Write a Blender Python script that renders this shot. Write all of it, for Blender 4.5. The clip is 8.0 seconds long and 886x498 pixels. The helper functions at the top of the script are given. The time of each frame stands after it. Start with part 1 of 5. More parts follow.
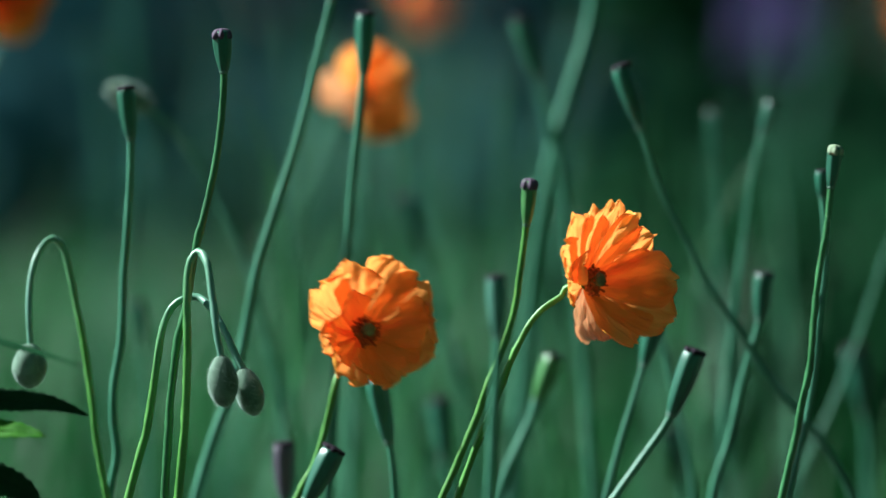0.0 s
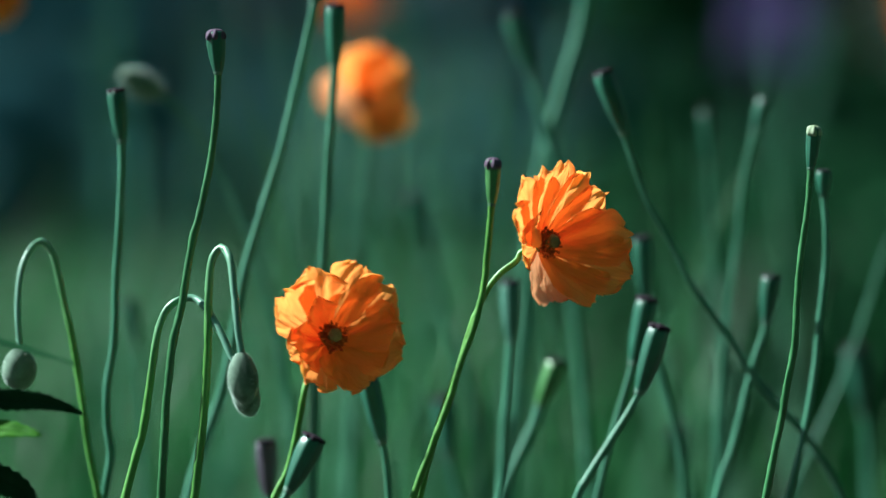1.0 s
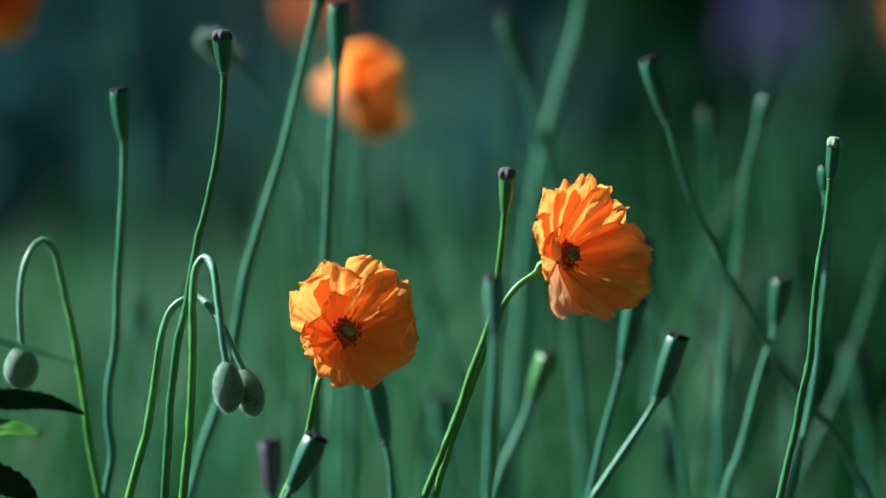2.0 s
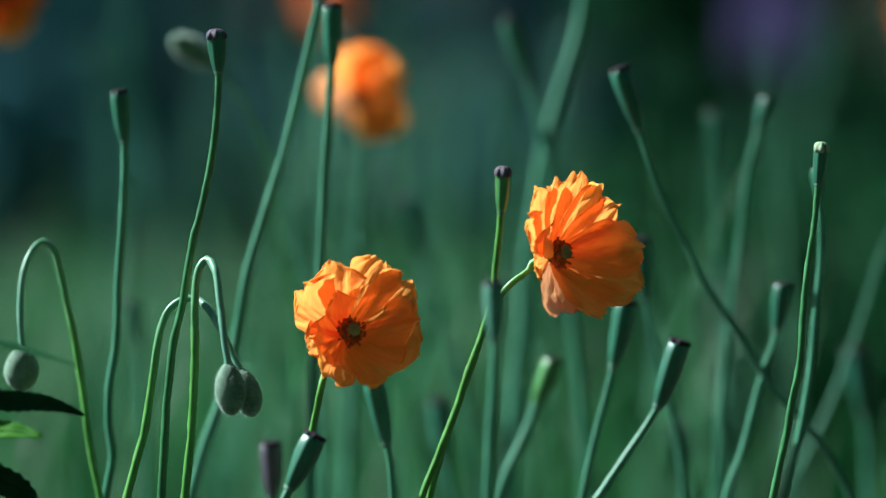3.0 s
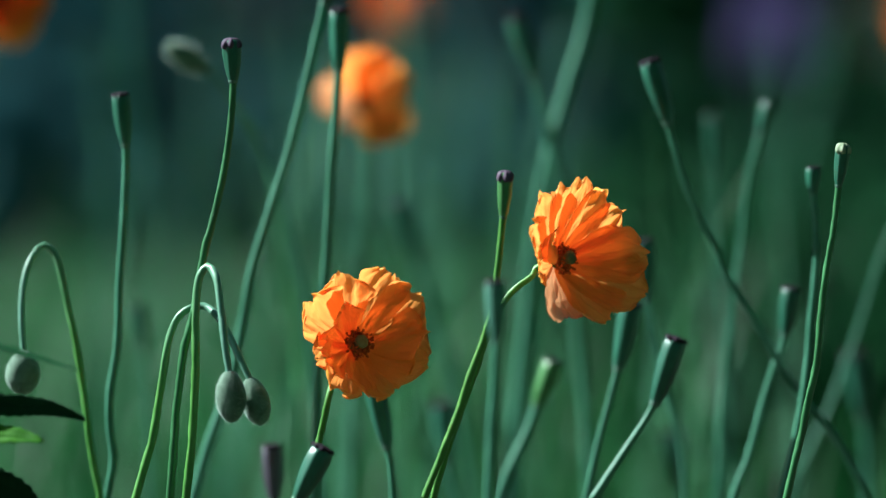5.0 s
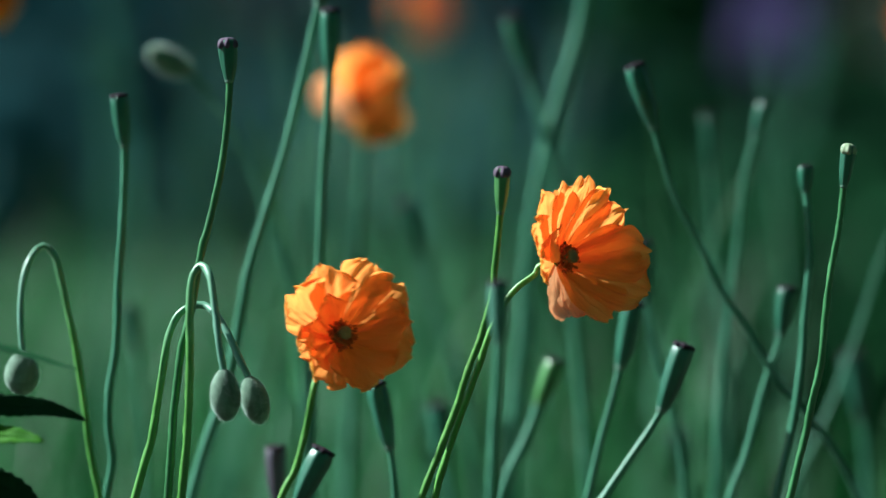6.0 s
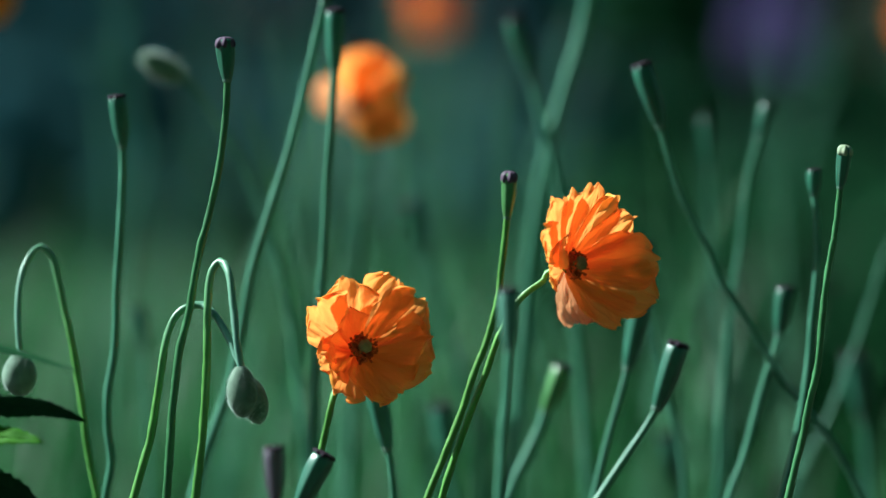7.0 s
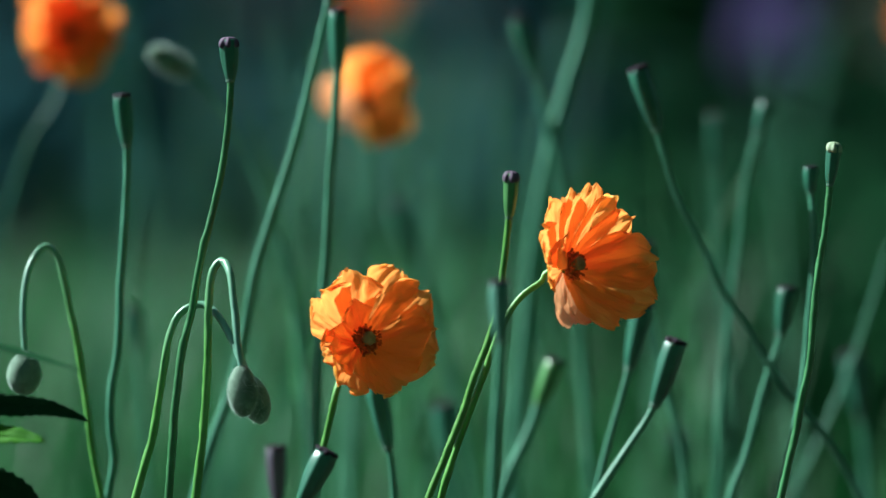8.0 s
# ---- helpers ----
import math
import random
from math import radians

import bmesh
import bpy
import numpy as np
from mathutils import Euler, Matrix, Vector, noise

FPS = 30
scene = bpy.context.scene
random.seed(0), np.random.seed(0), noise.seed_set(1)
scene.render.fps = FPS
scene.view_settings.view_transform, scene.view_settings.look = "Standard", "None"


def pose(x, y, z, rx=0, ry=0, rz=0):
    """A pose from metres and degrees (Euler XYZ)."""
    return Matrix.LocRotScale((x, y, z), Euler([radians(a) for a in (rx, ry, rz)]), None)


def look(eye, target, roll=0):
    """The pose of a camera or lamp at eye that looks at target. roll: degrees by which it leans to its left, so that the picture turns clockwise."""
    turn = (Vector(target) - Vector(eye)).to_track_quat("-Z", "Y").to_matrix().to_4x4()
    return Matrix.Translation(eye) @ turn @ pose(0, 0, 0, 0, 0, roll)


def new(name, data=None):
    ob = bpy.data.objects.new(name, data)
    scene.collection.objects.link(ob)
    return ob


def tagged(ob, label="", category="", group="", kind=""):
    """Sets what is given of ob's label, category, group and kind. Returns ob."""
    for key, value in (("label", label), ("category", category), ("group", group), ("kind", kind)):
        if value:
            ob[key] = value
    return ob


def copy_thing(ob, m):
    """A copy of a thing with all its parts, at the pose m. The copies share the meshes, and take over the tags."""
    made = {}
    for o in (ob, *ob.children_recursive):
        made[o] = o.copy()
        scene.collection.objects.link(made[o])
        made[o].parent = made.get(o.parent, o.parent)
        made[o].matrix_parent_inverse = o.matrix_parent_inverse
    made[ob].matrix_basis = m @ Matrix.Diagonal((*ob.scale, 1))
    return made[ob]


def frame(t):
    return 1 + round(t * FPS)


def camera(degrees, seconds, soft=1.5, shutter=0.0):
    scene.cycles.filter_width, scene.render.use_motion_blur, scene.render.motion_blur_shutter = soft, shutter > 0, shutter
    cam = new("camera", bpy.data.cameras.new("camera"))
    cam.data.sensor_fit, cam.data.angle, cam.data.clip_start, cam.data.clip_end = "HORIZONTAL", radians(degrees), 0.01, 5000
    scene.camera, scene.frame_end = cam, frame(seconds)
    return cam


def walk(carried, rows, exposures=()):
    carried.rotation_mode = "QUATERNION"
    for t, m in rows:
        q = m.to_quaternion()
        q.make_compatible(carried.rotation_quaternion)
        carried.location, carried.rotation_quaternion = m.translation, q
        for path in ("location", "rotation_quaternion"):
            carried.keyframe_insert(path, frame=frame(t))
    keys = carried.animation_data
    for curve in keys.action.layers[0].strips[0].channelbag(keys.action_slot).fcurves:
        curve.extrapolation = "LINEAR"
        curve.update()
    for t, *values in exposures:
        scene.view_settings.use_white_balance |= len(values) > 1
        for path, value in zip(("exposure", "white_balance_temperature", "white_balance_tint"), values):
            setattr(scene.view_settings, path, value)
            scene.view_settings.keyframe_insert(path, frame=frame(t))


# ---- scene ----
# Camera: a long lens with a wide aperture on a tripod, drifting by a hair's breadth.
cam = camera(12, 8.0, soft=1.5, shutter=0.5)
cam.data.dof.use_dof = True
cam.data.dof.focus_distance = 1.855
cam.data.dof.aperture_fstop = 3.4
cam.data.dof.aperture_blades = 0
walk(cam, [
    (0, look((0, 0, 0.45), (0, 1.85, 0.36777))), (0.5, look((0, 0, 0.45), (0, 1.85, 0.36727))), (1, look((0, 0, 0.45), (0, 1.85, 0.36752))),
    (1.5, look((0, 0, 0.45), (0, 1.85, 0.36752))), (3, look((0, 0, 0.45), (0, 1.85, 0.36814))), (3.5, look((0, 0, 0.45), (0, 1.85, 0.36926))),
    (4, look((0, 0, 0.45), (0, 1.85, 0.36950))), (4.5, look((0, 0, 0.45), (0, 1.85, 0.37000))), (6, look((0, 0, 0.45), (0, 1.85, 0.37000))),
    (6.5, look((0, 0, 0.45), (0, 1.85, 0.37050))), (7, look((0, 0, 0.45), (0, 1.85, 0.37062))), (7.5, look((0, 0, 0.45), (0, 1.85, 0.37037))),
    (8, look((0, 0, 0.45), (0, 1.85, 0.37012)))],
    exposures=[(0, 1.52, 5420, 1.5), (8, 1.52, 5420, 1.5)])

# ---- sky and sun ----
SUN_ELEVATION, SUN_AZIMUTH = radians(40), radians(-73)  # azimuth: from +y, clockwise seen from above
world = bpy.data.worlds.new("sky")
scene.world = world
world.use_nodes = True
wn = world.node_tree.nodes
sky = wn.new("ShaderNodeTexSky")
sky.sky_type, sky.sun_disc = "NISHITA", False
sky.sun_elevation, sky.sun_rotation = SUN_ELEVATION, SUN_AZIMUTH
wn["Background"].inputs["Strength"].default_value = 0.0195
world.node_tree.links.new(sky.outputs["Color"], wn["Background"].inputs["Color"])

sun_data = bpy.data.lights.new("sun", "SUN")
sun_data.energy, sun_data.angle, sun_data.color = 5.0, radians(0.53), (1.0, 0.93, 0.82)
sun = new("sun", sun_data)
to_sun = Vector((math.sin(SUN_AZIMUTH) * math.cos(SUN_ELEVATION), math.cos(SUN_AZIMUTH) * math.cos(SUN_ELEVATION), math.sin(SUN_ELEVATION)))
sun.matrix_world = look(to_sun * 20, (0, 0, 0))


# ---- materials ----
def material(name, dark, light, rough=0.6, scale=60.0, fine=600.0, bump=0.25, through_light=0.0, glow_colour=None, stretch=(1, 1, 1), uv=False, sheen=0.0, island=False, spec=0.4, relief=0.0001, lit_tip=None):
    """Two-scale mottled surface; through_light: the share of light that passes through a thin leaf or petal."""
    m = bpy.data.materials.new(name)
    m.use_nodes = True
    n, link = m.node_tree.nodes, m.node_tree.links.new
    bsdf, out = n["Principled BSDF"], n["Material Output"]
    coord, mapping = n.new("ShaderNodeTexCoord"), n.new("ShaderNodeMapping")
    mapping.inputs["Scale"].default_value = stretch
    link(coord.outputs["UV" if uv else "Object"], mapping.inputs["Vector"])
    big, small = n.new("ShaderNodeTexNoise"), n.new("ShaderNodeTexNoise")
    for tex, s in ((big, scale), (small, fine)):
        tex.inputs["Scale"].default_value, tex.inputs["Detail"].default_value = s, 4.0
        link(mapping.outputs["Vector"], tex.inputs["Vector"])
    add = n.new("ShaderNodeMath")
    add.operation, add.use_clamp = "MULTIPLY_ADD", True
    link(small.outputs["Fac"], add.inputs[0])
    add.inputs[1].default_value = 0.35
    link(big.outputs["Fac"], add.inputs[2])
    ramp = n.new("ShaderNodeValToRGB")
    ramp.color_ramp.elements[0].position, ramp.color_ramp.elements[1].position = 0.42, 0.92
    ramp.color_ramp.elements[0].color, ramp.color_ramp.elements[1].color = (*dark, 1), (*light, 1)
    colour = ramp.outputs["Color"]
    vary, geo = n.new("ShaderNodeHueSaturation"), n.new("ShaderNodeNewGeometry" if island else "ShaderNodeObjectInfo")
    span = n.new("ShaderNodeMapRange")
    span.inputs["To Min"].default_value, span.inputs["To Max"].default_value = (0.6, 1.4) if island else (0.88, 1.1)
    link(geo.outputs["Random Per Island" if island else "Random"], span.inputs["Value"])
    link(span.outputs["Result"], vary.inputs["Value"])
    link(add.outputs["Value"], ramp.inputs["Fac"])
    link(colour, vary.inputs["Color"])
    colour = vary.outputs["Color"]
    if lit_tip:  # a paler, waxy tip with the light on it put into the colour
        tip_uv, split, rise, tip_mix = n.new("ShaderNodeTexCoord"), n.new("ShaderNodeSeparateXYZ"), n.new("ShaderNodeMapRange"), n.new("ShaderNodeMix")
        tip_mix.data_type = "RGBA"
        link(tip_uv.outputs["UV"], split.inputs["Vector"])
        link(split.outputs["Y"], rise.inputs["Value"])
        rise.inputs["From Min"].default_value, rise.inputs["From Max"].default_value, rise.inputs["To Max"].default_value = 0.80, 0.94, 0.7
        link(rise.outputs["Result"], tip_mix.inputs["Factor"])
        link(colour, tip_mix.inputs["A"])
        tip_mix.inputs["B"].default_value = (*lit_tip, 1)
        colour = tip_mix.outputs["Result"]
    link(colour, bsdf.inputs["Base Color"])
    bsdf.inputs["Roughness"].default_value = rough
    bsdf.inputs["Specular IOR Level"].default_value = spec
    bsdf.inputs["Sheen Weight"].default_value, bsdf.inputs["Sheen Roughness"].default_value = sheen, 0.4
    bsdf.inputs["Sheen Tint"].default_value = (0.82, 1.0, 0.93, 1)
    if bump:
        b = n.new("ShaderNodeBump")
        b.inputs["Strength"].default_value, b.inputs["Distance"].default_value = bump, relief
        link(add.outputs["Value"], b.inputs["Height"])
        link(b.outputs["Normal"], bsdf.inputs["Normal"])
    if through_light:
        back, mix = n.new("ShaderNodeBsdfTranslucent"), n.new("ShaderNodeMixShader")
        if glow_colour:
            back.inputs["Color"].default_value = (*glow_colour, 1)
        else:
            link(colour, back.inputs["Color"])
        mix.inputs["Fac"].default_value = through_light
        link(bsdf.outputs["BSDF"], mix.inputs[1])
        link(back.outputs["BSDF"], mix.inputs[2])
        link(mix.outputs["Shader"], out.inputs["Surface"])
    return m


STEM = material("stem_skin", (0.040, 0.17, 0.008), (0.115, 0.34, 0.040), 0.48, 60, 1100, 0.7, spec=0.45, sheen=0.08)
STEM_BLUE = material("glaucous_stem_skin", (0.030, 0.15, 0.075), (0.075, 0.24, 0.145), 0.42, 40, 900, 0.3, spec=0.5, sheen=0.05)
CAPSULE = material("capsule_skin", (0.007, 0.064, 0.030), (0.034, 0.165, 0.098), 0.37, 90, 700, 0.35, stretch=(1, 1, 0.3), spec=0.55, sheen=0.06)
CAPSULE_YOUNG = material("young_capsule_skin", (0.0317, 0.1320, 0.0264), (0.0924, 0.2508, 0.0748), 0.36, 90, 700, 0.3, spec=0.5, sheen=0.05)
CAPSULE_PURPLE = material("purplish_capsule_skin", (0.06, 0.052, 0.075), (0.15, 0.135, 0.17), 0.4, 90, 700, 0.3, stretch=(1, 1, 0.3))
DISC_PALE = material("pale_disc_skin", (0.19, 0.27, 0.14), (0.40, 0.47, 0.31), 0.7, 250, 1500, 0.5)
DISC = material("stigma_disc_skin", (0.0239, 0.0160, 0.0319), (0.1463, 0.1037, 0.1530), 0.8, 250, 1500, 0.5, spec=0.15)
# lighter copy of the glaucous stem, sunlight put into its colour
STEM_SUNLIT = material("sunlit_stalk_skin", (0.055, 0.20, 0.10), (0.13, 0.33, 0.19), 0.5, 40, 900, 0.2, spec=0.4)
CAPSULE_GREY = material("grey_capsule_skin", (0.045, 0.155, 0.100), (0.120, 0.300, 0.215), 0.42, 90, 700, 0.3, spec=0.4)
DISC_DARK = material("dry_disc_skin", (0.006, 0.004, 0.007), (0.040, 0.028, 0.040), 0.85, 250, 1500, 0.6, spec=0.1)
STEM_DARK = material("dusky_stem_skin", (0.012, 0.085, 0.018), (0.050, 0.195, 0.06), 0.36, 60, 1100, 0.6, spec=0.6, sheen=0.08)
JOINT = material("joint_skin", (0.05, 0.13, 0.09), (0.16, 0.27, 0.20), 0.6, 200, 900, 0.3)
BUD = material("downy_bud_skin", (0.040, 0.085, 0.046), (0.150, 0.245, 0.165), 0.8, 160, 1800, 0.5, sheen=0.4)
# the tip is painted paler, as if lit where the stem arches
STEM_LIT_TIP = material("lit_tip_stem_skin", (0.042, 0.19, 0.012), (0.12, 0.35, 0.05), 0.42, 60, 1100, 0.6, spec=0.6, lit_tip=(0.15, 0.31, 0.27), sheen=0.08)
BUD_HAIR = material("bud_hair", (0.48, 0.62, 0.52), (0.68, 0.80, 0.70), 0.6, 200, 900, 0.0, through_light=0.5)
PETAL = material("orange_petal", (0.96, 0.46, 0.035), (0.98, 0.515, 0.085), 0.55, 3.0, 26.0, 0.5, 0.51, (1.0, 0.36, 0.075), (9, 1.2, 1), uv=True, spec=0.25, relief=0.0002)
# paler petal copy: direct sun on outer faces is put into the colour
PETAL_SUNLIT = material("sunlit_petal", (0.95, 0.51, 0.30), (0.98, 0.62, 0.43), 0.6, 3.0, 26.0, 0.35, 0.35, (1.0, 0.46, 0.20), (9, 1.2, 1), uv=True, spec=0.25)
STAMEN = material("stamen", (0.27, 0.055, 0.008), (0.58, 0.17, 0.028), 0.7, 300, 1200, 0.0)
OVARY = material("ovary", (0.12, 0.11, 0.03), (0.26, 0.24, 0.09), 0.6, 200, 900, 0.3)
# weed leaf in a shaded and a lit copy, the light put into the colour
LEAF_SHADED = material("shaded_leaf", (0.006, 0.028, 0.009), (0.016, 0.055, 0.018), 0.7, 60, 500, 0.4, 0.06, spec=0.08)
LEAF_LIT = material("lit_leaf", (0.0252, 0.1260, 0.0034), (0.0672, 0.2352, 0.0067), 0.6, 60, 500, 0.3, 0.45, spec=0.1)
GRASS = material("grass_blade", (0.0125, 0.073, 0.0165), (0.030, 0.139, 0.036), 0.55, 3, 40, 0.0, 0.35, island=True)
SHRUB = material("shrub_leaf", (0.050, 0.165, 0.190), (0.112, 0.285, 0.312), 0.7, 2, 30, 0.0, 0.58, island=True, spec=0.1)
TREE_LEAF = material("tree_leaf", (0.018, 0.065, 0.018), (0.05, 0.14, 0.04), 0.6, 2, 30, 0.0, 0.3, island=True, spec=0.2)
# darker leaf copy: the shade on the right is put into its colour
SHADE_FOLIAGE = material("shade_foliage", (0.0034, 0.0245, 0.0078), (0.0101, 0.0512, 0.0167), 0.8, 2, 30, 0.0, 0.08, island=True, spec=0.03)
BED = material("bed_soil", (0.010, 0.008, 0.005), (0.035, 0.028, 0.018), 0.95, 30, 300, 0.9, relief=0.006)
BARK = material("bark", (0.02, 0.016, 0.011), (0.055, 0.045, 0.032), 0.9, 20, 200, 0.8)
PURPLE = material("violet_floret", (0.0571, 0.0286, 0.1571), (0.1142, 0.0643, 0.2570), 0.6, 60, 500, 0.2, 0.35, island=True)
SOIL = material("lawn_soil", (0.0075, 0.046, 0.0125), (0.019, 0.099, 0.027), 0.95, 1.3, 40, 0.8, relief=0.01)


# ---- builders ----
def mesh_from(name, verts, faces, mat, smooth=True, uvs=None):
    me = bpy.data.meshes.new(name)
    me.from_pydata([tuple(v) for v in verts], [], faces)
    me.materials.append(mat)
    if smooth:
        me.polygons.foreach_set("use_smooth", [True] * len(me.polygons))
    if uvs is not None:
        layer = me.uv_layers.new(name="UVMap")
        layer.data.foreach_set("uv", [c for loop in me.loops for c in uvs[loop.vertex_index]])
    me.update()
    return me


def stem_mesh(name, shape, mat):
    verts, faces, uvs = shape
    return mesh_from(name, verts, faces, mat, True, uvs)


def part(name, me, parent, label=""):
    ob = new(name, me)
    ob.parent = parent
    return tagged(ob, label) if label else ob


def smooth_line(points, step=0.004):
    """A centripetal Catmull-Rom line through the points, in even short steps: it bends gently where they stand unevenly."""
    p = [Vector(q) for q in points]
    p = [2 * p[0] - p[1]] + p + [2 * p[-1] - p[-2]]
    line = []
    for a, b, c, d in zip(p, p[1:], p[2:], p[3:]):
        t1 = max(1e-6, (b - a).length) ** 0.5
        t2 = t1 + max(1e-6, (c - b).length) ** 0.5
        t3 = t2 + max(1e-6, (d - c).length) ** 0.5
        k = max(2, int((c - b).length / step))
        for i in range(k):
            t = t1 + (t2 - t1) * i / k
            ab, bc, cd = a.lerp(b, t / t1), b.lerp(c, (t - t1) / (t2 - t1)), c.lerp(d, (t - t2) / (t3 - t2))
            abc, bcd = ab.lerp(bc, t / t2), bc.lerp(cd, (t - t1) / (t3 - t1))
            line.append(abc.lerp(bcd, (t - t1) / (t2 - t1)))
    line.append(p[-2])
    return line


def tube(line, radius, sides=10, knobbly=0.06, seed=0.0):
    """A round stem along a line; radius: a function of the share of the way."""
    verts, faces, uvs = [], [], []
    side = Vector((0, -1, 0))
    for i, c in enumerate(line):
        along = (line[min(i + 1, len(line) - 1)] - line[max(i - 1, 0)]).normalized()
        u = (side - along * side.dot(along)).normalized()
        w = along.cross(u)
        share = i / (len(line) - 1)
        for k in range(sides):
            a = 2 * math.pi * k / sides
            r = radius(share) * (1 + knobbly * (noise.noise(Vector((k * 0.9 + seed, i * 0.35, seed))) + 0.7 * noise.noise(Vector((k * 1.7, i * 0.95 + seed, 3)))))
            verts.append(c + (u * math.cos(a) + w * math.sin(a)) * r)
            uvs.append((k / sides, share))
    for i in range(len(line) - 1):
        for k in range(sides):
            j = (k + 1) % sides
            faces.append((i * sides + k, i * sides + j, (i + 1) * sides + j, (i + 1) * sides + k))
    for ring, order in ((0, -1), (len(line) - 1, 1)):  # the ends have rims of their own
        k = len(verts)
        verts += verts[ring * sides:(ring + 1) * sides]
        uvs += uvs[ring * sides:(ring + 1) * sides]
        faces.append(tuple(range(k, k + sides))[::order])
    return verts, faces, uvs


def lathe(profile, a, b, ribs=0, rib=0.0, sides=24, seed=0.0, bumpy=0.0):
    """A body of revolution from a to b; profile: pairs of (share of the way, radius)."""
    a, b = Vector(a), Vector(b)
    along = (b - a).normalized()
    u = along.orthogonal().normalized()
    w = along.cross(u)
    verts, faces = [], []
    for i, (s, r) in enumerate(profile):
        for k in range(sides):
            t = 2 * math.pi * k / sides
            rr = r * (1 + rib * math.cos(ribs * t)) * (1 + bumpy * noise.noise(Vector((math.cos(t) * 1.5 + seed, math.sin(t) * 1.5, s * 3))))
            verts.append(a.lerp(b, s) + (u * math.cos(t) + w * math.sin(t)) * rr)
    for i in range(len(profile) - 1):
        for k in range(sides):
            j = (k + 1) % sides
            faces.append((i * sides + k, i * sides + j, (i + 1) * sides + j, (i + 1) * sides + k))
    faces.append(tuple(range(sides - 1, -1, -1)))
    faces.append(tuple(range((len(profile) - 1) * sides, len(profile) * sides)))
    return verts, faces


def plant(name, base, y, label, category, group):
    """The empty at a plant's foot."""
    ob = new(name)
    ob.empty_display_size = 0.02
    ob.location = (base, y, 0)
    return tagged(ob, label, category, group)


def local(points, y_off=0.0):
    """Plan points (x, z) of a plant, seen from its foot, as places in its space."""
    return [Vector((x, y_off, z)) for x, z in points]


def bristles(line, radius, count, length, seed, spread=1.0):
    """Fine hairs standing off a stem."""
    rng = random.Random(seed)
    verts, faces = [], []
    for _ in range(count):
        c = rng.choice(line)
        a = rng.uniform(0, 2 * math.pi)
        d = Vector((math.cos(a), math.sin(a), rng.uniform(-0.4, 0.6))).normalized()
        t = d.cross(Vector((0, 0, 1))).normalized() * 0.00008
        foot, tip = c + d * radius * 0.8, c + d * (radius + length * rng.uniform(0.5, 1.0))
        k = len(verts)
        verts += [foot - t, foot + t, tip]
        faces.append((k, k + 1, k + 2))
    return verts, faces


def seedhead(foot, y, top, joint, stem, cap_width, stem_width, label, young=False, grey=False, blue=True, pale_disc=False, purple=False, crown=False, hairy=False, sides=10, slant=0.0, group="poppy seed heads"):
    """A ripening poppy: a thin stem that carries a club-shaped capsule with a lobed disc. All places are seen from the foot."""
    ob = plant("poppy_seedhead", foot, y, label, "seed head", group)
    seed = foot * 37 + y
    top, joint = local([top])[0], local([joint])[0]
    pts = local(reversed(stem))
    for q in pts:  # the foot may stand further back than the head
        q.y = slant * (1 - q.z / joint.z)
    line = smooth_line(pts + [joint], 0.0025 if hairy or not blue else 0.005)
    part("stem", stem_mesh("stem", tube(line, lambda s: stem_width * (0.76 - 0.33 * s), sides, 0.25 if hairy or not blue else 0.13, seed), STEM_DARK if hairy else STEM_BLUE if blue else STEM), ob)
    if hairy or not blue:
        part("stem_hair", mesh_from("stem_hair", *bristles(line, stem_width * 0.44, 1400, 0.0007, int(seed * 100)), BUD_HAIR, False), ob)
    r = cap_width / 2
    shape = [(0.0, 0.46), (0.04, 0.53), (0.10, 0.62), (0.20, 0.73), (0.34, 0.84), (0.50, 0.92), (0.66, 0.97), (0.78, 0.98), (0.88, 0.93), (0.94, 0.82)]
    cap = part("capsule", mesh_from("capsule", *lathe([(s, q * r) for s, q in shape], joint, top, 7, 0.05, 28, seed, 0.06), CAPSULE_YOUNG if young else CAPSULE_GREY if grey else CAPSULE_PURPLE if purple else CAPSULE), ob)
    if crown:
        rim = [(0.74, 0.86), (0.77, 0.98), (0.81, 1.03), (0.87, 1.0), (0.92, 0.90), (0.965, 0.72), (0.99, 0.46), (1.0, 0.15)]
    else:
        rim = [(0.91, 0.80), (0.925, 0.90), (0.95, 0.94), (0.975, 0.88), (0.99, 0.66), (0.985, 0.36), (1.0, 0.12)]
    part("stigma_disc", mesh_from("stigma_disc", *lathe([(s, q * r) for s, q in rim], joint, top, 8, 0.07, 48, seed, 0.32 if crown else 0.2), DISC_PALE if pale_disc else DISC if crown else DISC_DARK), cap, "pale green lobed disc" if pale_disc else "dusky purple lobed disc")
    ring = [(-0.05, 0.38), (-0.03, 0.47), (0.0, 0.50), (0.03, 0.50), (0.045, 0.44)]
    part("joint", mesh_from("joint", *lathe([(s, q * r) for s, q in ring], joint, top, 5, 0.06, 20, seed), JOINT), cap)
    return ob


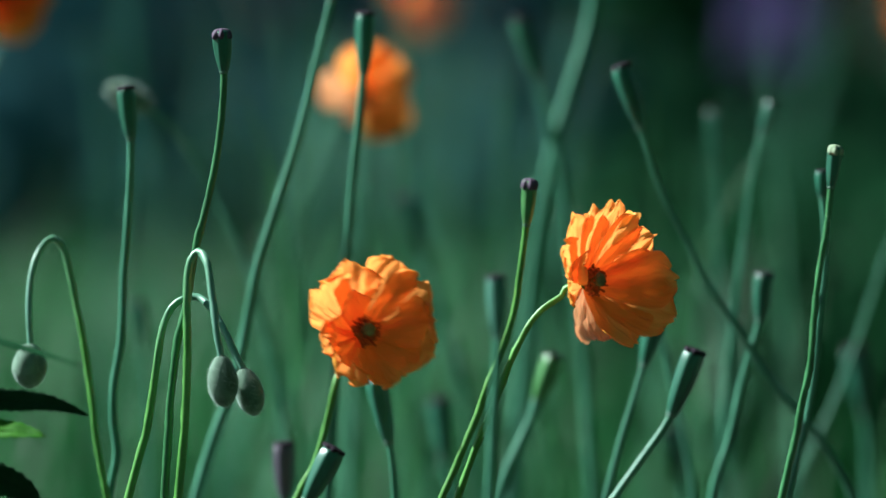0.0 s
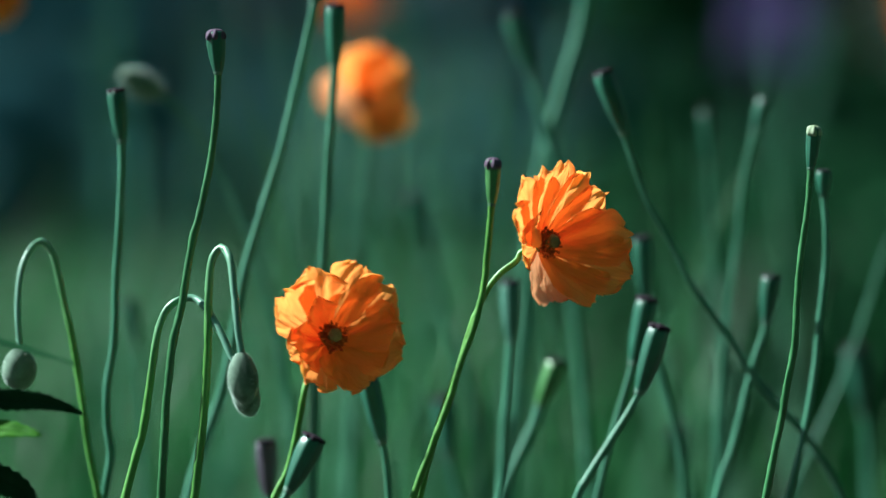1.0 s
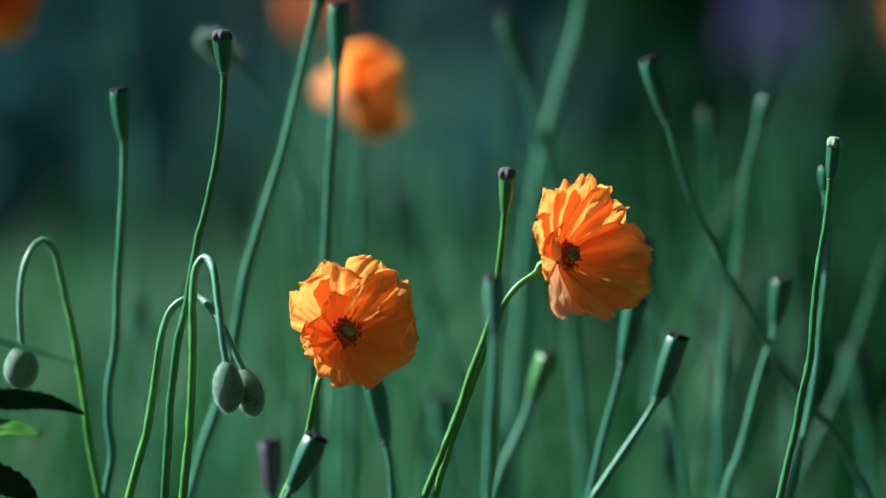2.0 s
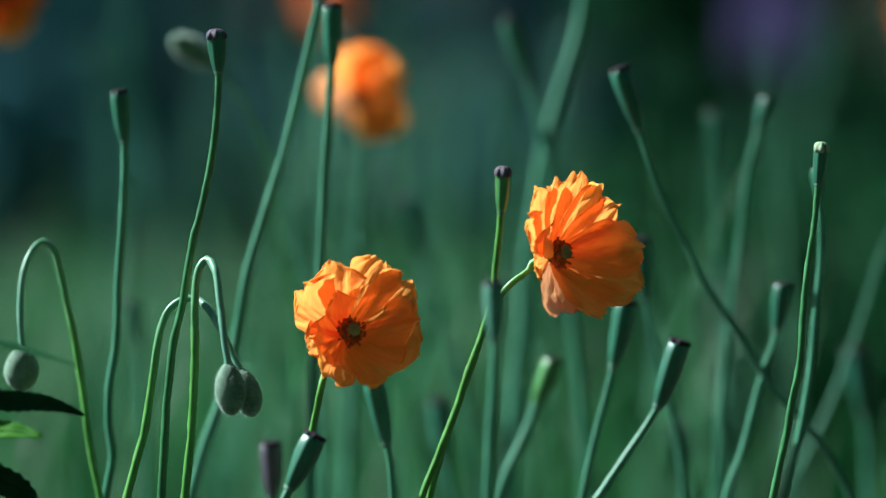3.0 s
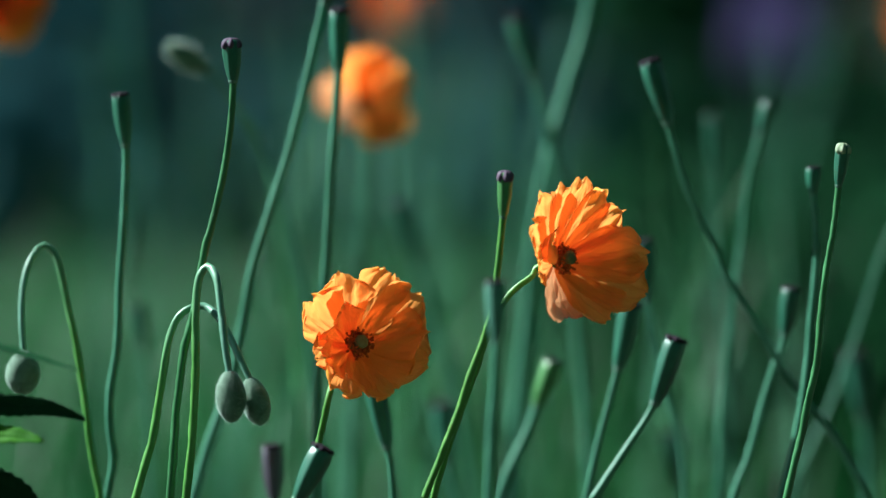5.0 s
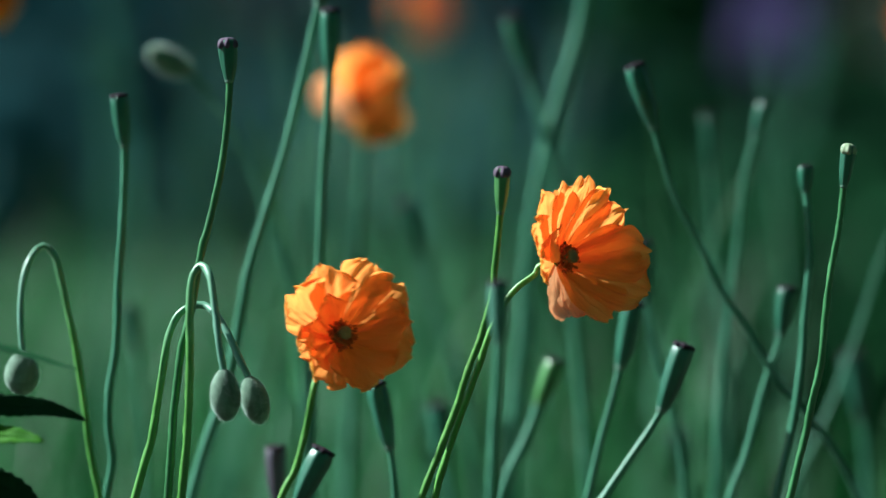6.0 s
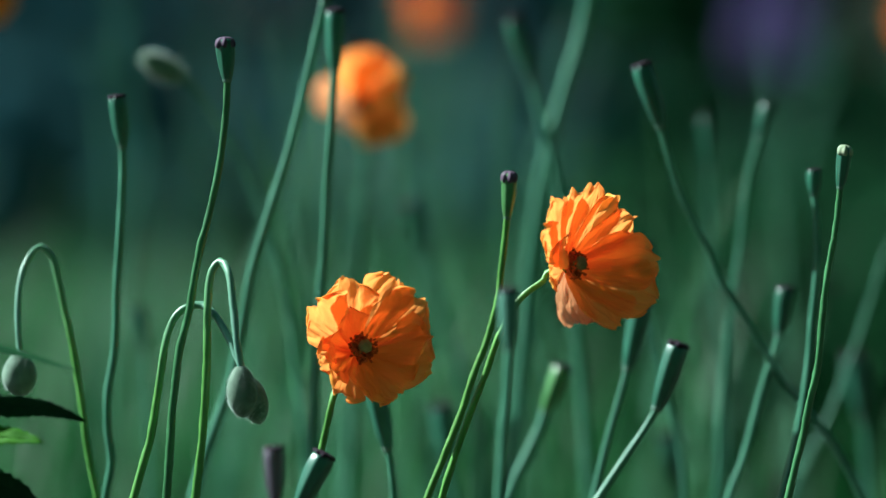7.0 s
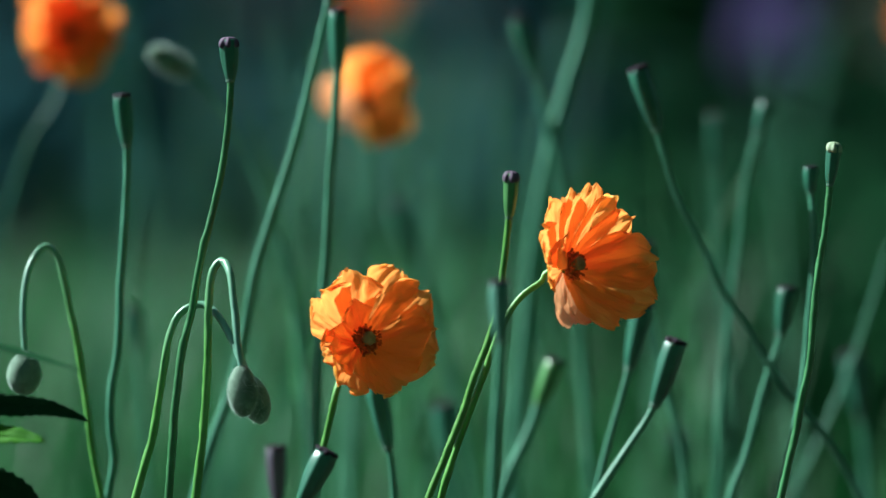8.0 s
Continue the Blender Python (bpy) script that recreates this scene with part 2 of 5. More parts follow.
def hairy_bud(foot, y, stem, tip, width, stem_width, label, hairs=1100, blue=False, lean=0.018, down=0.0017, group="nodding poppy buds"):
    """A nodding poppy: an arched stem with a downy bud that hangs from its end."""
    ob = plant("poppy_bud", foot, y, label, "flower bud", group)
    seed = foot * 53 + y
    pts = local(reversed(stem))
    crest = max(range(len(pts)), key=lambda i: pts[i].z)
    for i in range(crest, len(pts)):  # past the crest the stem hangs a little forward
        pts[i].y -= lean * math.sin(0.5 * math.pi * (i - crest) / max(1, len(pts) - 1 - crest))
    line = smooth_line(pts, 0.003)
    part("stem", stem_mesh("stem", tube(line, lambda s: stem_width * (0.70 - 0.27 * s), 12, 0.22, seed), STEM_BLUE if blue else STEM_LIT_TIP), ob)
    if not blue:
        part("stem_hair", mesh_from("stem_hair", *bristles(line, stem_width * 0.44, 1200, 0.0008, int(seed * 100)), BUD_HAIR, False), ob)
    neck, tip = pts[-1], local([tip], -lean)[0]
    r = width / 2
    shape = [(0.0, 0.22), (0.04, 0.40), (0.12, 0.62), (0.25, 0.83), (0.40, 0.96), (0.56, 1.0), (0.70, 0.93), (0.83, 0.74), (0.93, 0.48), (0.98, 0.24), (1.0, 0.08)]
    fine = []
    for (s0, q0), (s1, q1) in zip(shape, shape[1:]):
        fine += [(s0, q0), ((s0 + s1) / 2, (q0 + q1) / 2 * 1.015)]
    fine.append(shape[-1])
    bud = part("bud", mesh_from("bud", *lathe([(s, q * r) for s, q in fine], neck, tip, 2, 0.02, 32, seed, 0.06), BUD), ob)
    rng = random.Random(int(seed * 1000))
    verts, faces = [], []
    along = (tip - neck)
    u = along.orthogonal().normalized()
    w = along.normalized().cross(u)
    for _ in range(hairs):
        s, a = rng.random(), rng.uniform(0, 2 * math.pi)
        q = np.interp(s, [p[0] for p in shape], [p[1] for p in shape])
        out = u * math.cos(a) + w * math.sin(a)
        foot_p = neck + along * s + out * q * r * 0.97
        d = (out + along.normalized() * (0.5 + (s - 0.5) * 0.8)).normalized()
        t = d.orthogonal().normalized() * 0.00004
        k = len(verts)
        verts += [foot_p - t, foot_p + t, foot_p + d * down * rng.uniform(0.5, 1.1)]
        faces.append((k, k + 1, k + 2))
    part("down", mesh_from("down", verts, faces, BUD_HAIR, False), bud, "short pale bristles")
    return ob


def petal_sheet(width, length, a0, a1, cup, ruffle, seed, fold=0.0, nu=34, nv=26):
    """One crumpled petal that grows from the origin: it leaves the axis (+z) at a0 degrees and ends at a1; fold: how far one half is folded over."""
    rough = min(1.3, abs(ruffle) / 0.0032)  # how crumpled the sheet is
    verts, uvs, faces = [], [], []
    off = Vector((seed * 3.17, seed * 1.71, seed * 0.93))
    fine = min(1.3, width / 0.035)  # a wide petal has more creases
    twist = 0.6 * noise.noise(off + Vector((1.7, 0.2, 0.9)))  # one edge stands before the other
    hinge = 0.45 * noise.noise(off + Vector((0.3, 0.7, 0.1)))
    for j in range(nu + 1):
        u = 2 * j / nu - 1
        tooth = 0.5 - abs(noise.noise(Vector((u * 8.5 * fine, seed, 12))))
        reach = length * (1 + 0.07 * noise.noise(Vector((u * 2.2, seed, 0))) + 0.045 * noise.noise(Vector((u * 6.5 * fine, seed, 4))) + (0.02 + 0.02 * rough) * tooth - 0.05 * u * u)
        roll = 0.0045 * noise.noise(Vector((u * 1.8, seed, 21)))
        r, z = 0.0015, 0.0
        for i in range(nv + 1):
            v = i / nv
            phi = radians(a0 + (a1 - a0) * v ** 1.1)
            if i:
                r += math.sin(phi) * reach / nv
                z += math.cos(phi) * reach / nv
            w = width / 2 * min(1.0, 0.10 + 1.0 * v ** 0.75) * math.sqrt(max(0.0, 1 - (max(0.0, v - 0.6) / 0.42) ** 5))
            lat = u * w
            turn = lat / cup
            side, inward = cup * math.sin(turn), cup * (1 - math.cos(turn))
            wave = ruffle * v * v * (math.sin(u * 5.2 + seed * 2.3) * 0.35 + math.sin(u * 13 * fine + seed) * 0.16 * v + 1.1 * noise.noise(Vector((u * 2.4, v * 2.0, 0)) + off))
            bent = u + 0.18 * noise.noise(Vector((u * 1.5, v * 2.2, 31)) + off)  # the creases wander
            ridge = 1 - 2 * abs(noise.noise(Vector((bent * 2.6 * fine, v * 2.0, 2)) + off))
            pleat = 0.5 - abs(noise.noise(Vector((bent * 6.0 * fine, v * 3.2, 15)) + off))
            crease = (0.2 + 0.8 * rough) * (0.0028 * ridge + 0.0009 * pleat) * v
            crease += (0.3 + rough) * 0.0022 * v * noise.noise(Vector((u * 4.5 * fine, v * 4.0, 7)) + off) + 0.0006 * v * (0.5 - abs(noise.noise(Vector((u * 17 * fine, v * 6, 5)) + off))) + 0.0004 * v * noise.noise(Vector((u * 30, v * 16, 3)) + off)
            lip = roll * max(0.0, (v - 0.72) / 0.28) ** 2
            n = inward + wave + crease + lip + fold * v * max(0.0, bent - hinge) * w + twist * lat * v
            x, y, zz = side + 0.0012 * v * noise.noise(Vector((u * 3, v * 4, 9)) + off), r - math.cos(phi) * n, z + math.sin(phi) * n
            p = Vector((x, y, zz))
            verts.append(p + noise.noise_vector(p * 75 + off) * 0.0036 * v * v * rough + noise.noise_vector(p * 190 + off) * 0.0011 * v * rough)
            uvs.append((u * 0.5 + 0.5 + seed, v))
    for j in range(nu):
        for i in range(nv):
            k = j * (nv + 1) + i
            faces.append((k, k + nv + 1, k + nv + 2, k + 1))
    return verts, faces, uvs


def blossom(ob, centre, facing, petals, size=1.0, detail=1.0, seed=0):
    """The head of a half-double poppy under the plant ob: petals in layers round a ring of stamens and an ovary."""
    turn = Vector(facing).normalized().to_track_quat("Z", "Y").to_matrix().to_4x4()
    place = Matrix.Translation(centre) @ turn
    for i, (around, width, length, a0, a1, cup, ruffle, fold, pale) in enumerate(petals):
        v, f, uv = petal_sheet(width * size, length * size, a0, a1, cup * size, ruffle * size, seed + i * 0.77, fold, int(56 * detail), int(42 * detail))
        spin = Matrix.Rotation(radians(around), 4, "Z")
        me = mesh_from("petal", [place @ spin @ p for p in v], f, PETAL_SUNLIT if pale else PETAL, True, uv)
        part("petal", me, ob)
    rng = random.Random(seed + 5)
    verts, faces = [], []
    for _ in range(int(280 * detail)):
        a, lean, ln = rng.uniform(0, 6.283), rng.uniform(0.1, 0.95), rng.uniform(0.004, 0.0092) * size
        d = Vector((math.cos(a) * math.sin(lean), math.sin(a) * math.sin(lean), math.cos(lean)))
        t = d.orthogonal().normalized() * 0.00012
        s = d.cross(t)
        foot, tip = d * 0.002, d * ln
        k = len(verts)
        verts += [foot - t, foot + t, tip + t, tip - t]
        faces.append((k, k + 1, k + 2, k + 3))
        for q in range(2):
            b = tip + d * 0.0014 * q - d * 0.0004
            for e in range(4):
                ang = e * math.pi / 2
                verts.append(b + (t.normalized() * math.cos(ang) + s.normalized() * math.sin(ang)) * 0.00055)
        k += 4
        faces += [(k, k + 1, k + 5, k + 4), (k + 1, k + 2, k + 6, k + 5), (k + 2, k + 3, k + 7, k + 6), (k + 3, k, k + 4, k + 7), (k + 4, k + 5, k + 6, k + 7)]
    part("stamen_ring", mesh_from("stamen_ring", [place @ v for v in verts], faces, STAMEN, False), ob, "ring of dark red-brown stamens")
    o = [(0.0, 0.0014), (0.2, 0.0020), (0.6, 0.0026), (0.85, 0.0028), (0.9, 0.0032), (0.97, 0.0029), (1.0, 0.0010)]
    part("ovary", mesh_from("ovary", *lathe([(s, r * size) for s, r in o], place @ Vector((0, 0, -0.001)), place @ Vector((0, 0, 0.0105 * size)), 7, 0.06, 21), OVARY), ob, "pale green ovary")
    c = [(0.0, 0.0012), (0.5, 0.0022), (1.0, 0.0030)]
    part("receptacle", mesh_from("receptacle", *lathe([(s, r * size) for s, r in c], place @ Vector((0, 0, -0.0045)), place @ Vector((0, 0, 0.001)), 0, 0, 14), STEM), ob)


def flower(foot, y, stem, centre, depth, facing, petals, stem_width, label, size=1.0, detail=1.0, seed=0, group="orange poppies", blue=False):
    """A flowering poppy: stem from the foot to the back of the head."""
    ob = plant("poppy_flower", foot, y, label, "flower", group)
    c = Vector((centre[0], depth, centre[1]))
    back = c - Vector(facing).normalized() * 0.004
    pts = local(reversed(stem))
    line = smooth_line(pts + [back - Vector(facing).normalized() * 0.008, back], 0.0025)
    part("stem", stem_mesh("stem", tube(line, lambda s: stem_width * (0.76 - 0.33 * s), 12, 0.24, foot * 31), STEM_BLUE if blue else STEM), ob)
    if not blue:
        part("stem_hair", mesh_from("stem_hair", *bristles(line, stem_width * 0.44, 900, 0.0008, seed + 3), BUD_HAIR, False), ob)
    blossom(ob, c, facing, petals, size, detail, seed)
    return ob


def ring_of_petals(rng, count, width, length, a0, a1, cup, ruffle, start=0.0, pale=False):
    return [(start + 360 * i / count + rng.uniform(-9, 9), width * rng.uniform(0.88, 1.12), length * rng.uniform(0.92, 1.06), a0 + rng.uniform(-7, 7), a1 + rng.uniform(-12, 12), cup, ruffle * rng.uniform(0.7, 1.3), rng.uniform(-0.3, 0.5), pale) for i in range(count)]


def weed(foot, y, stalk, leaves, label):
    """A leafy stalk at the edge of the bed; leaves: (line of places, half width, material)."""
    ob = plant("leafy_weed", foot, y, label, "plant", "")
    part("stem", stem_mesh("stem", tube(smooth_line(local(stalk), 0.01), lambda s: 0.0022 - 0.0008 * s, 8, 0.1), STEM), ob)
    for line_points, half, mat, teeth, lift in leaves:
        line = smooth_line([Vector(p) for p in line_points], 0.002)
        n = len(line)
        verts, faces = [], []
        for i, c in enumerate(line):
            s = i / (n - 1)
            along = (line[min(i + 1, n - 1)] - line[max(i - 1, 0)]).normalized()
            side = along.cross(Vector((0, -lift, 1.0)).normalized()).normalized()
            up = side.cross(along).normalized()
            tooth = 1 + 0.20 * (1 - ((s * teeth) % 1.0) * 2)
            w = half * max(0.02, math.sin(math.pi * (0.08 + 0.92 * s)) ** 0.75) * tooth
            for q in (-1, -0.55, 0, 0.55, 1):
                verts.append(c + side * w * q + up * half * (0.22 * abs(q) + 0.05 * math.sin(s * 30 + q)))
        for i in range(n - 1):
            for q in range(4):
                k = i * 5 + q
                faces.append((k, k + 1, k + 6, k + 5))
        leaf = part("leaf", mesh_from("leaf", verts, faces, mat), ob)
        solid = leaf.modifiers.new("thickness", "SOLIDIFY")
        solid.thickness = 0.0003
        part("midrib", stem_mesh("midrib", tube(line, lambda s: 0.0009 * (1.15 - s), 6, 0.05), mat), leaf)
    return ob


def grass_stalk(x, y, height, lean, seed, pale=False):
    """A thin flowering grass: a stalk with two narrow blades."""
    ob = plant("grass_stalk", x, y, "pale grass stalk far back in the bed, coloured as if sunlit" if pale else "thin green grass stalk among the poppies", "grass", "grass stalks")
    rng = random.Random(seed)
    skin, girth = (STEM_SUNLIT, 0.0026) if pale else (STEM_DARK, 0.0013)
    pts = [Vector((lean * (s * s), 0.01 * math.sin(s * 3 + seed), height * s)) for s in (-0.03, 0.25, 0.5, 0.75, 1.0)]
    line = smooth_line(pts, 0.012)
    part("stalk", mesh_from("stalk", *tube(line, lambda s: girth * (1 - s) ** 0.5 + 0.0003, 7, 0.1, seed)[:2], skin), ob)
    for k in range(2):
        z = height * rng.uniform(0.25, 0.6)
        way = rng.choice((-1, 1)) * rng.uniform(0.02, 0.05)
        rise = [Vector((lean * (z / height) ** 2 + way * s * s, -0.01 * s, z + height * 0.34 * s)) for s in (0, 0.3, 0.6, 0.85, 1.0)]
        part("blade", mesh_from("blade", *tube(smooth_line(rise, 0.012), lambda s: 0.0019 * (1 - s) ** 0.6 + 0.0002, 4, 0.0, seed)[:2], skin), ob)
    return ob


def flower_spike(x, y, z0, z1, radius, count, seed, label):
    """A tall spike of violet florets."""
    rng = random.Random(seed)
    ob = plant("violet_flower_spike", x, y, label, "flower", "violet spikes")
    part("stem", stem_mesh("stem", tube(smooth_line([Vector((0.02, 0, -0.02)), Vector((0.0, 0, z0)), Vector((0, 0, z1))], 0.03), lambda s: 0.006 - 0.003 * s, 8, 0.1), STEM_BLUE), ob)
    for _ in range(count):
        s, a = rng.random(), rng.uniform(0, 6.283)
        r = radius * (1.0 - 0.55 * s) * rng.uniform(0.65, 1.1)
        c = Vector((math.cos(a) * r, math.sin(a) * r, z0 + (z1 - z0) * s))
        out = Vector((math.cos(a), math.sin(a), 0.15)).normalized()
        u = out.orthogonal().normalized()
        w = out.cross(u)
        verts, faces = [c - out * 0.006], []
        turn, size = rng.uniform(0, 1), rng.uniform(0.012, 0.019)
        for k in range(5):
            b = turn + k * 1.2566
            tip, l, m = (u * math.cos(b + e) + w * math.sin(b + e) for e in (0, -0.45, 0.45))
            i = len(verts)
            verts += [c + l * size * 0.7, c + tip * size + out * 0.004, c + m * size * 0.7]
            faces.append((0, i, i + 1, i + 2))
        part("floret", mesh_from("floret", verts, faces, PURPLE, False), ob)
    return ob


# Petals: turn about the axis, width, length, angle from the axis at the foot and at the tip, hollow, ruffle, fold, pale
# sunlit copy.
LOW_PETALS = [
    (56, 0.034, 0.033, 86, 46, 0.022, 0.0012, 0.0, False), (16, 0.024, 0.032, 84, 46, 0.016, 0.0018, 0.3, False), (334, 0.028, 0.036, 84, 50, 0.018, 0.0016, 0.2, False),
    (306, 0.029, 0.037, 84, 32, 0.020, 0.0014, 0.0, False), (276, 0.026, 0.034, 86, 22, 0.024, 0.0012, 0.0, False), (250, 0.036, 0.034, 82, 42, 0.028, 0.0008, 0.0, False),
    (212, 0.034, 0.028, 84, 50, 0.026, 0.0008, 0.0, False), (180, 0.025, 0.026, 84, 46, 0.020, 0.0010, 0.0, False), (146, 0.027, 0.029, 88, 48, 0.016, 0.0010, 0.0, False), (114, 0.028, 0.026, 90, 44, 0.018, 0.0014, 0.0, False),
    (90, 0.018, 0.020, 84, 46, 0.014, 0.0018, 0.2, False), (34, 0.017, 0.023, 66, 34, 0.012, 0.0014, 0.3, False)]
HIGH_PETALS = [
    (4, 0.016, 0.033, 80, 52, 0.012, 0.0016, 0.3, False), (345, 0.014, 0.038, 76, 52, 0.010, 0.0016, 0.2, False), (325, 0.017, 0.037, 74, 52, 0.012, 0.0014, 0.2, False),
    (303, 0.019, 0.038, 72, 54, 0.014, 0.0014, 0.2, False), (282, 0.018, 0.034, 72, 52, 0.014, 0.0012, 0.0, False), (264, 0.029, 0.040, 66, 42, 0.022, 0.0008, 0.0, False),
    (234, 0.037, 0.041, 72, 40, 0.028, 0.0009, 0.0, False), (198, 0.033, 0.035, 76, 46, 0.024, 0.0010, 0.0, False),
    (24, 0.018, 0.033, 88, 48, 0.016, 0.0014, 0.3, False), (54, 0.022, 0.026, 96, 40, 0.016, 0.0012, 0.0, False), (94, 0.026, 0.022, 100, 26, 0.018, 0.0012, 0.0, False),
    (162, 0.024, 0.029, 92, 58, 0.020, 0.0008, 0.0, True), (62, 0.021, 0.023, 74, 14, 0.014, 0.0008, 0.0, False)]
petal_rng = random.Random(9)
BACK_PETALS = ring_of_petals(petal_rng, 6, 0.040, 0.032, 86, 42, 0.028, 0.004) + ring_of_petals(petal_rng, 6, 0.028, 0.028, 66, 38, 0.018, 0.005, 28) + ring_of_petals(petal_rng, 5, 0.018, 0.020, 46, 22, 0.011, 0.004, 12)
FOLDED_PETALS = [
    (22, 0.026, 0.034, 84, 44, 0.024, 0.0016, 0.2, False), (350, 0.026, 0.035, 82, 46, 0.022, 0.0016, 0.2, False), (318, 0.030, 0.034, 80, 44, 0.026, 0.0014, 0.0, False),
    (272, 0.034, 0.027, 74, 40, 0.030, 0.0012, 0.0, False), (226, 0.030, 0.032, 78, 50, 0.030, 0.0012, 0.0, False), (196, 0.026, 0.028, 84, 52, 0.026, 0.0014, 0.0, False),
    # these two are coloured pale for the sunlit spots at the left
    (78, 0.026, 0.028, 100, 84, 0.024, 0.0014, 0.0, True), (136, 0.018, 0.026, 92, 30, 0.012, 0.0012, 0.0, True)]


# ---- ground, lawn and the shrubs behind ----
def ground_sheet():
    xs = [-600, -60, -12] + [x * 0.4 for x in range(-10, 11)] + [12, 60, 600]
    ys = [-600, -60, -6] + [y * 0.4 for y in range(-2, 36)] + [30, 80, 1500]
    verts = [(x, y, 0.012 * noise.noise(Vector((x * 1.3, y * 1.3, 0))) if abs(x) < 6 and -3 < y < 15 else 0.0) for y in ys for x in xs]
    k = len(xs)
    faces = [(j * k + i, j * k + i + 1, (j + 1) * k + i + 1, (j + 1) * k + i) for j in range(len(ys) - 1) for i in range(k - 1)]
    return tagged(new("ground", mesh_from("ground", verts, faces, SOIL)), "mossy green lawn ground under grass and flowers", "ground", kind="structure")


def blades(name, count, region, height, width, mat, label, seed, density=None):
    rng = random.Random(seed)
    verts, faces = [], []
    x0, x1, y0, y1 = region
    while count > 0:
        x, y = rng.uniform(x0, x1), rng.uniform(y0, y1)
        if abs(x) > 0.35 + y * 0.24 or (density and rng.random() > density(x, y)):
            continue
        count -= 1
        h, a = height * rng.uniform(0.45, 1.2), rng.uniform(0, 6.283)
        side = Vector((math.cos(a), math.sin(a), 0)) * width * rng.uniform(0.6, 1.2)
        bend = Vector((math.cos(a + 1.5), math.sin(a + 1.5), 0)) * h * rng.uniform(0.05, 0.6)
        foot = Vector((x, y, -0.01))
        k = len(verts)
        verts += [foot - side, foot + side, foot + bend * 0.35 + Vector((0, 0, h * 0.6)) + side * 0.8, foot + bend * 0.35 + Vector((0, 0, h * 0.6)) - side * 0.8, foot + bend + Vector((0, 0, h))]
        faces += [(k, k + 1, k + 2, k + 3), (k + 3, k + 2, k + 4)]
    return tagged(new(name, mesh_from(name, verts, faces, mat, False)), label, "grass", kind="stuff")


def shrub(x, y, radius, height, leaves, seed, label, leaf=0.036, bough_width=0.012, name="shrub", group="dark shrubs behind the lawn", foliage=None):
    """Stems from the ground and a crown of many small leaves in uneven clumps."""
    rng = random.Random(seed)
    ob = tagged(new(name), label, name.split("_")[-1], group)
    ob.location = (x, y, 0)
    for _ in range(5):
        a, q = rng.uniform(0, 6.283), rng.uniform(0.2, 0.7)
        tip = Vector((math.cos(a) * radius * q, math.sin(a) * radius * q, height * rng.uniform(0.5, 0.85)))
        bough = tube(smooth_line([Vector((math.cos(a) * 0.05, math.sin(a) * 0.05, -0.05)), tip * 0.5 + Vector((0, 0, 0.1 * height)), tip], 0.15), lambda s: bough_width * (1.1 - s), 6, 0.1, seed)
        part("branch", stem_mesh("branch", bough, BARK), ob)
    verts, faces = [], []
    clumps = []
    for _ in range(60):
        a, q, z = rng.uniform(0, 6.283), math.sqrt(rng.random()), rng.random()
        rr = radius * (0.55 + 0.45 * math.sin(math.pi * (0.15 + 0.75 * z)))
        clumps.append((Vector((math.cos(a) * q * rr, math.sin(a) * q * rr, 0.05 + z * height)), rng.uniform(0.16, 0.36) * radius))
    for _ in range(leaves):
        c, r = rng.choice(clumps)
        d = Vector((rng.gauss(0, 1), rng.gauss(0, 1), rng.gauss(0, 1))).normalized() * r * rng.uniform(0.4, 1.05)
        p = c + d
        if p.z < 0.01:
            continue
        s = leaf * rng.uniform(0.6, 1.35)
        u = Vector((rng.gauss(0, 1), rng.gauss(0, 1), rng.gauss(0, 0.6))).normalized()
        w = u.orthogonal().normalized() * s * 0.55
        k = len(verts)
        verts += [p - u * s, p + w, p + u * s, p - w]
        faces.append((k, k + 1, k + 2, k + 3))
    part("crown", mesh_from("crown", verts, faces, foliage or SHRUB, False), ob)
    return ob


ground_sheet()


# dark soil added below the view, so less light bounces up
def flower_bed():
    xs, ys = [x * 0.15 for x in range(-16, 17)], [0.6 + y * 0.15 for y in range(17)]
    def height(x, y):  # crumbly inside, sinking into the lawn along a wavering edge
        inside = min(x + 2.4, 2.4 - x, y - 0.6, 3.0 - y) + 0.22 * noise.noise(Vector((x * 2.5, y * 2.5, 8)))
        return 0.022 + 0.014 * noise.noise(Vector((x * 5, y * 5, 3))) - 0.06 * max(0.0, 1 - inside / 0.22)
    verts = [(x, y, height(x, y)) for y in ys for x in xs]
    k = len(xs)
    faces = [(j * k + i, j * k + i + 1, (j + 1) * k + i + 1, (j + 1) * k + i) for j in range(len(ys) - 1) for i in range(k - 1)]
    return tagged(new("flower_bed", mesh_from("flower_bed", verts, faces, BED)), "unseen dark soil under the poppies, added to cut bounced light", "soil", kind="structure")


flower_bed()
blades("lawn_grass", 26000, (-3.2, 3.2, 3.0, 12.0), 0.07, 0.003, GRASS, "short green lawn grass, lit by low sun", 11)
blades("tall_grass", 2400, (-1.3, 1.3, 2.6, 4.8), 0.30, 0.0034, GRASS, "thin upright grass among the poppies", 12)
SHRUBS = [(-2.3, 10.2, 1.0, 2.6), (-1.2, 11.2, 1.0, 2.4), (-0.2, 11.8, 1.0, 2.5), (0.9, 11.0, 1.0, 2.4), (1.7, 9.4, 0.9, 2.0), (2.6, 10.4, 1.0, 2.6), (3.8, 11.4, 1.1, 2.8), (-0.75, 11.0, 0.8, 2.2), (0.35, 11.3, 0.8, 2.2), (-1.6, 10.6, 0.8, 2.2)]
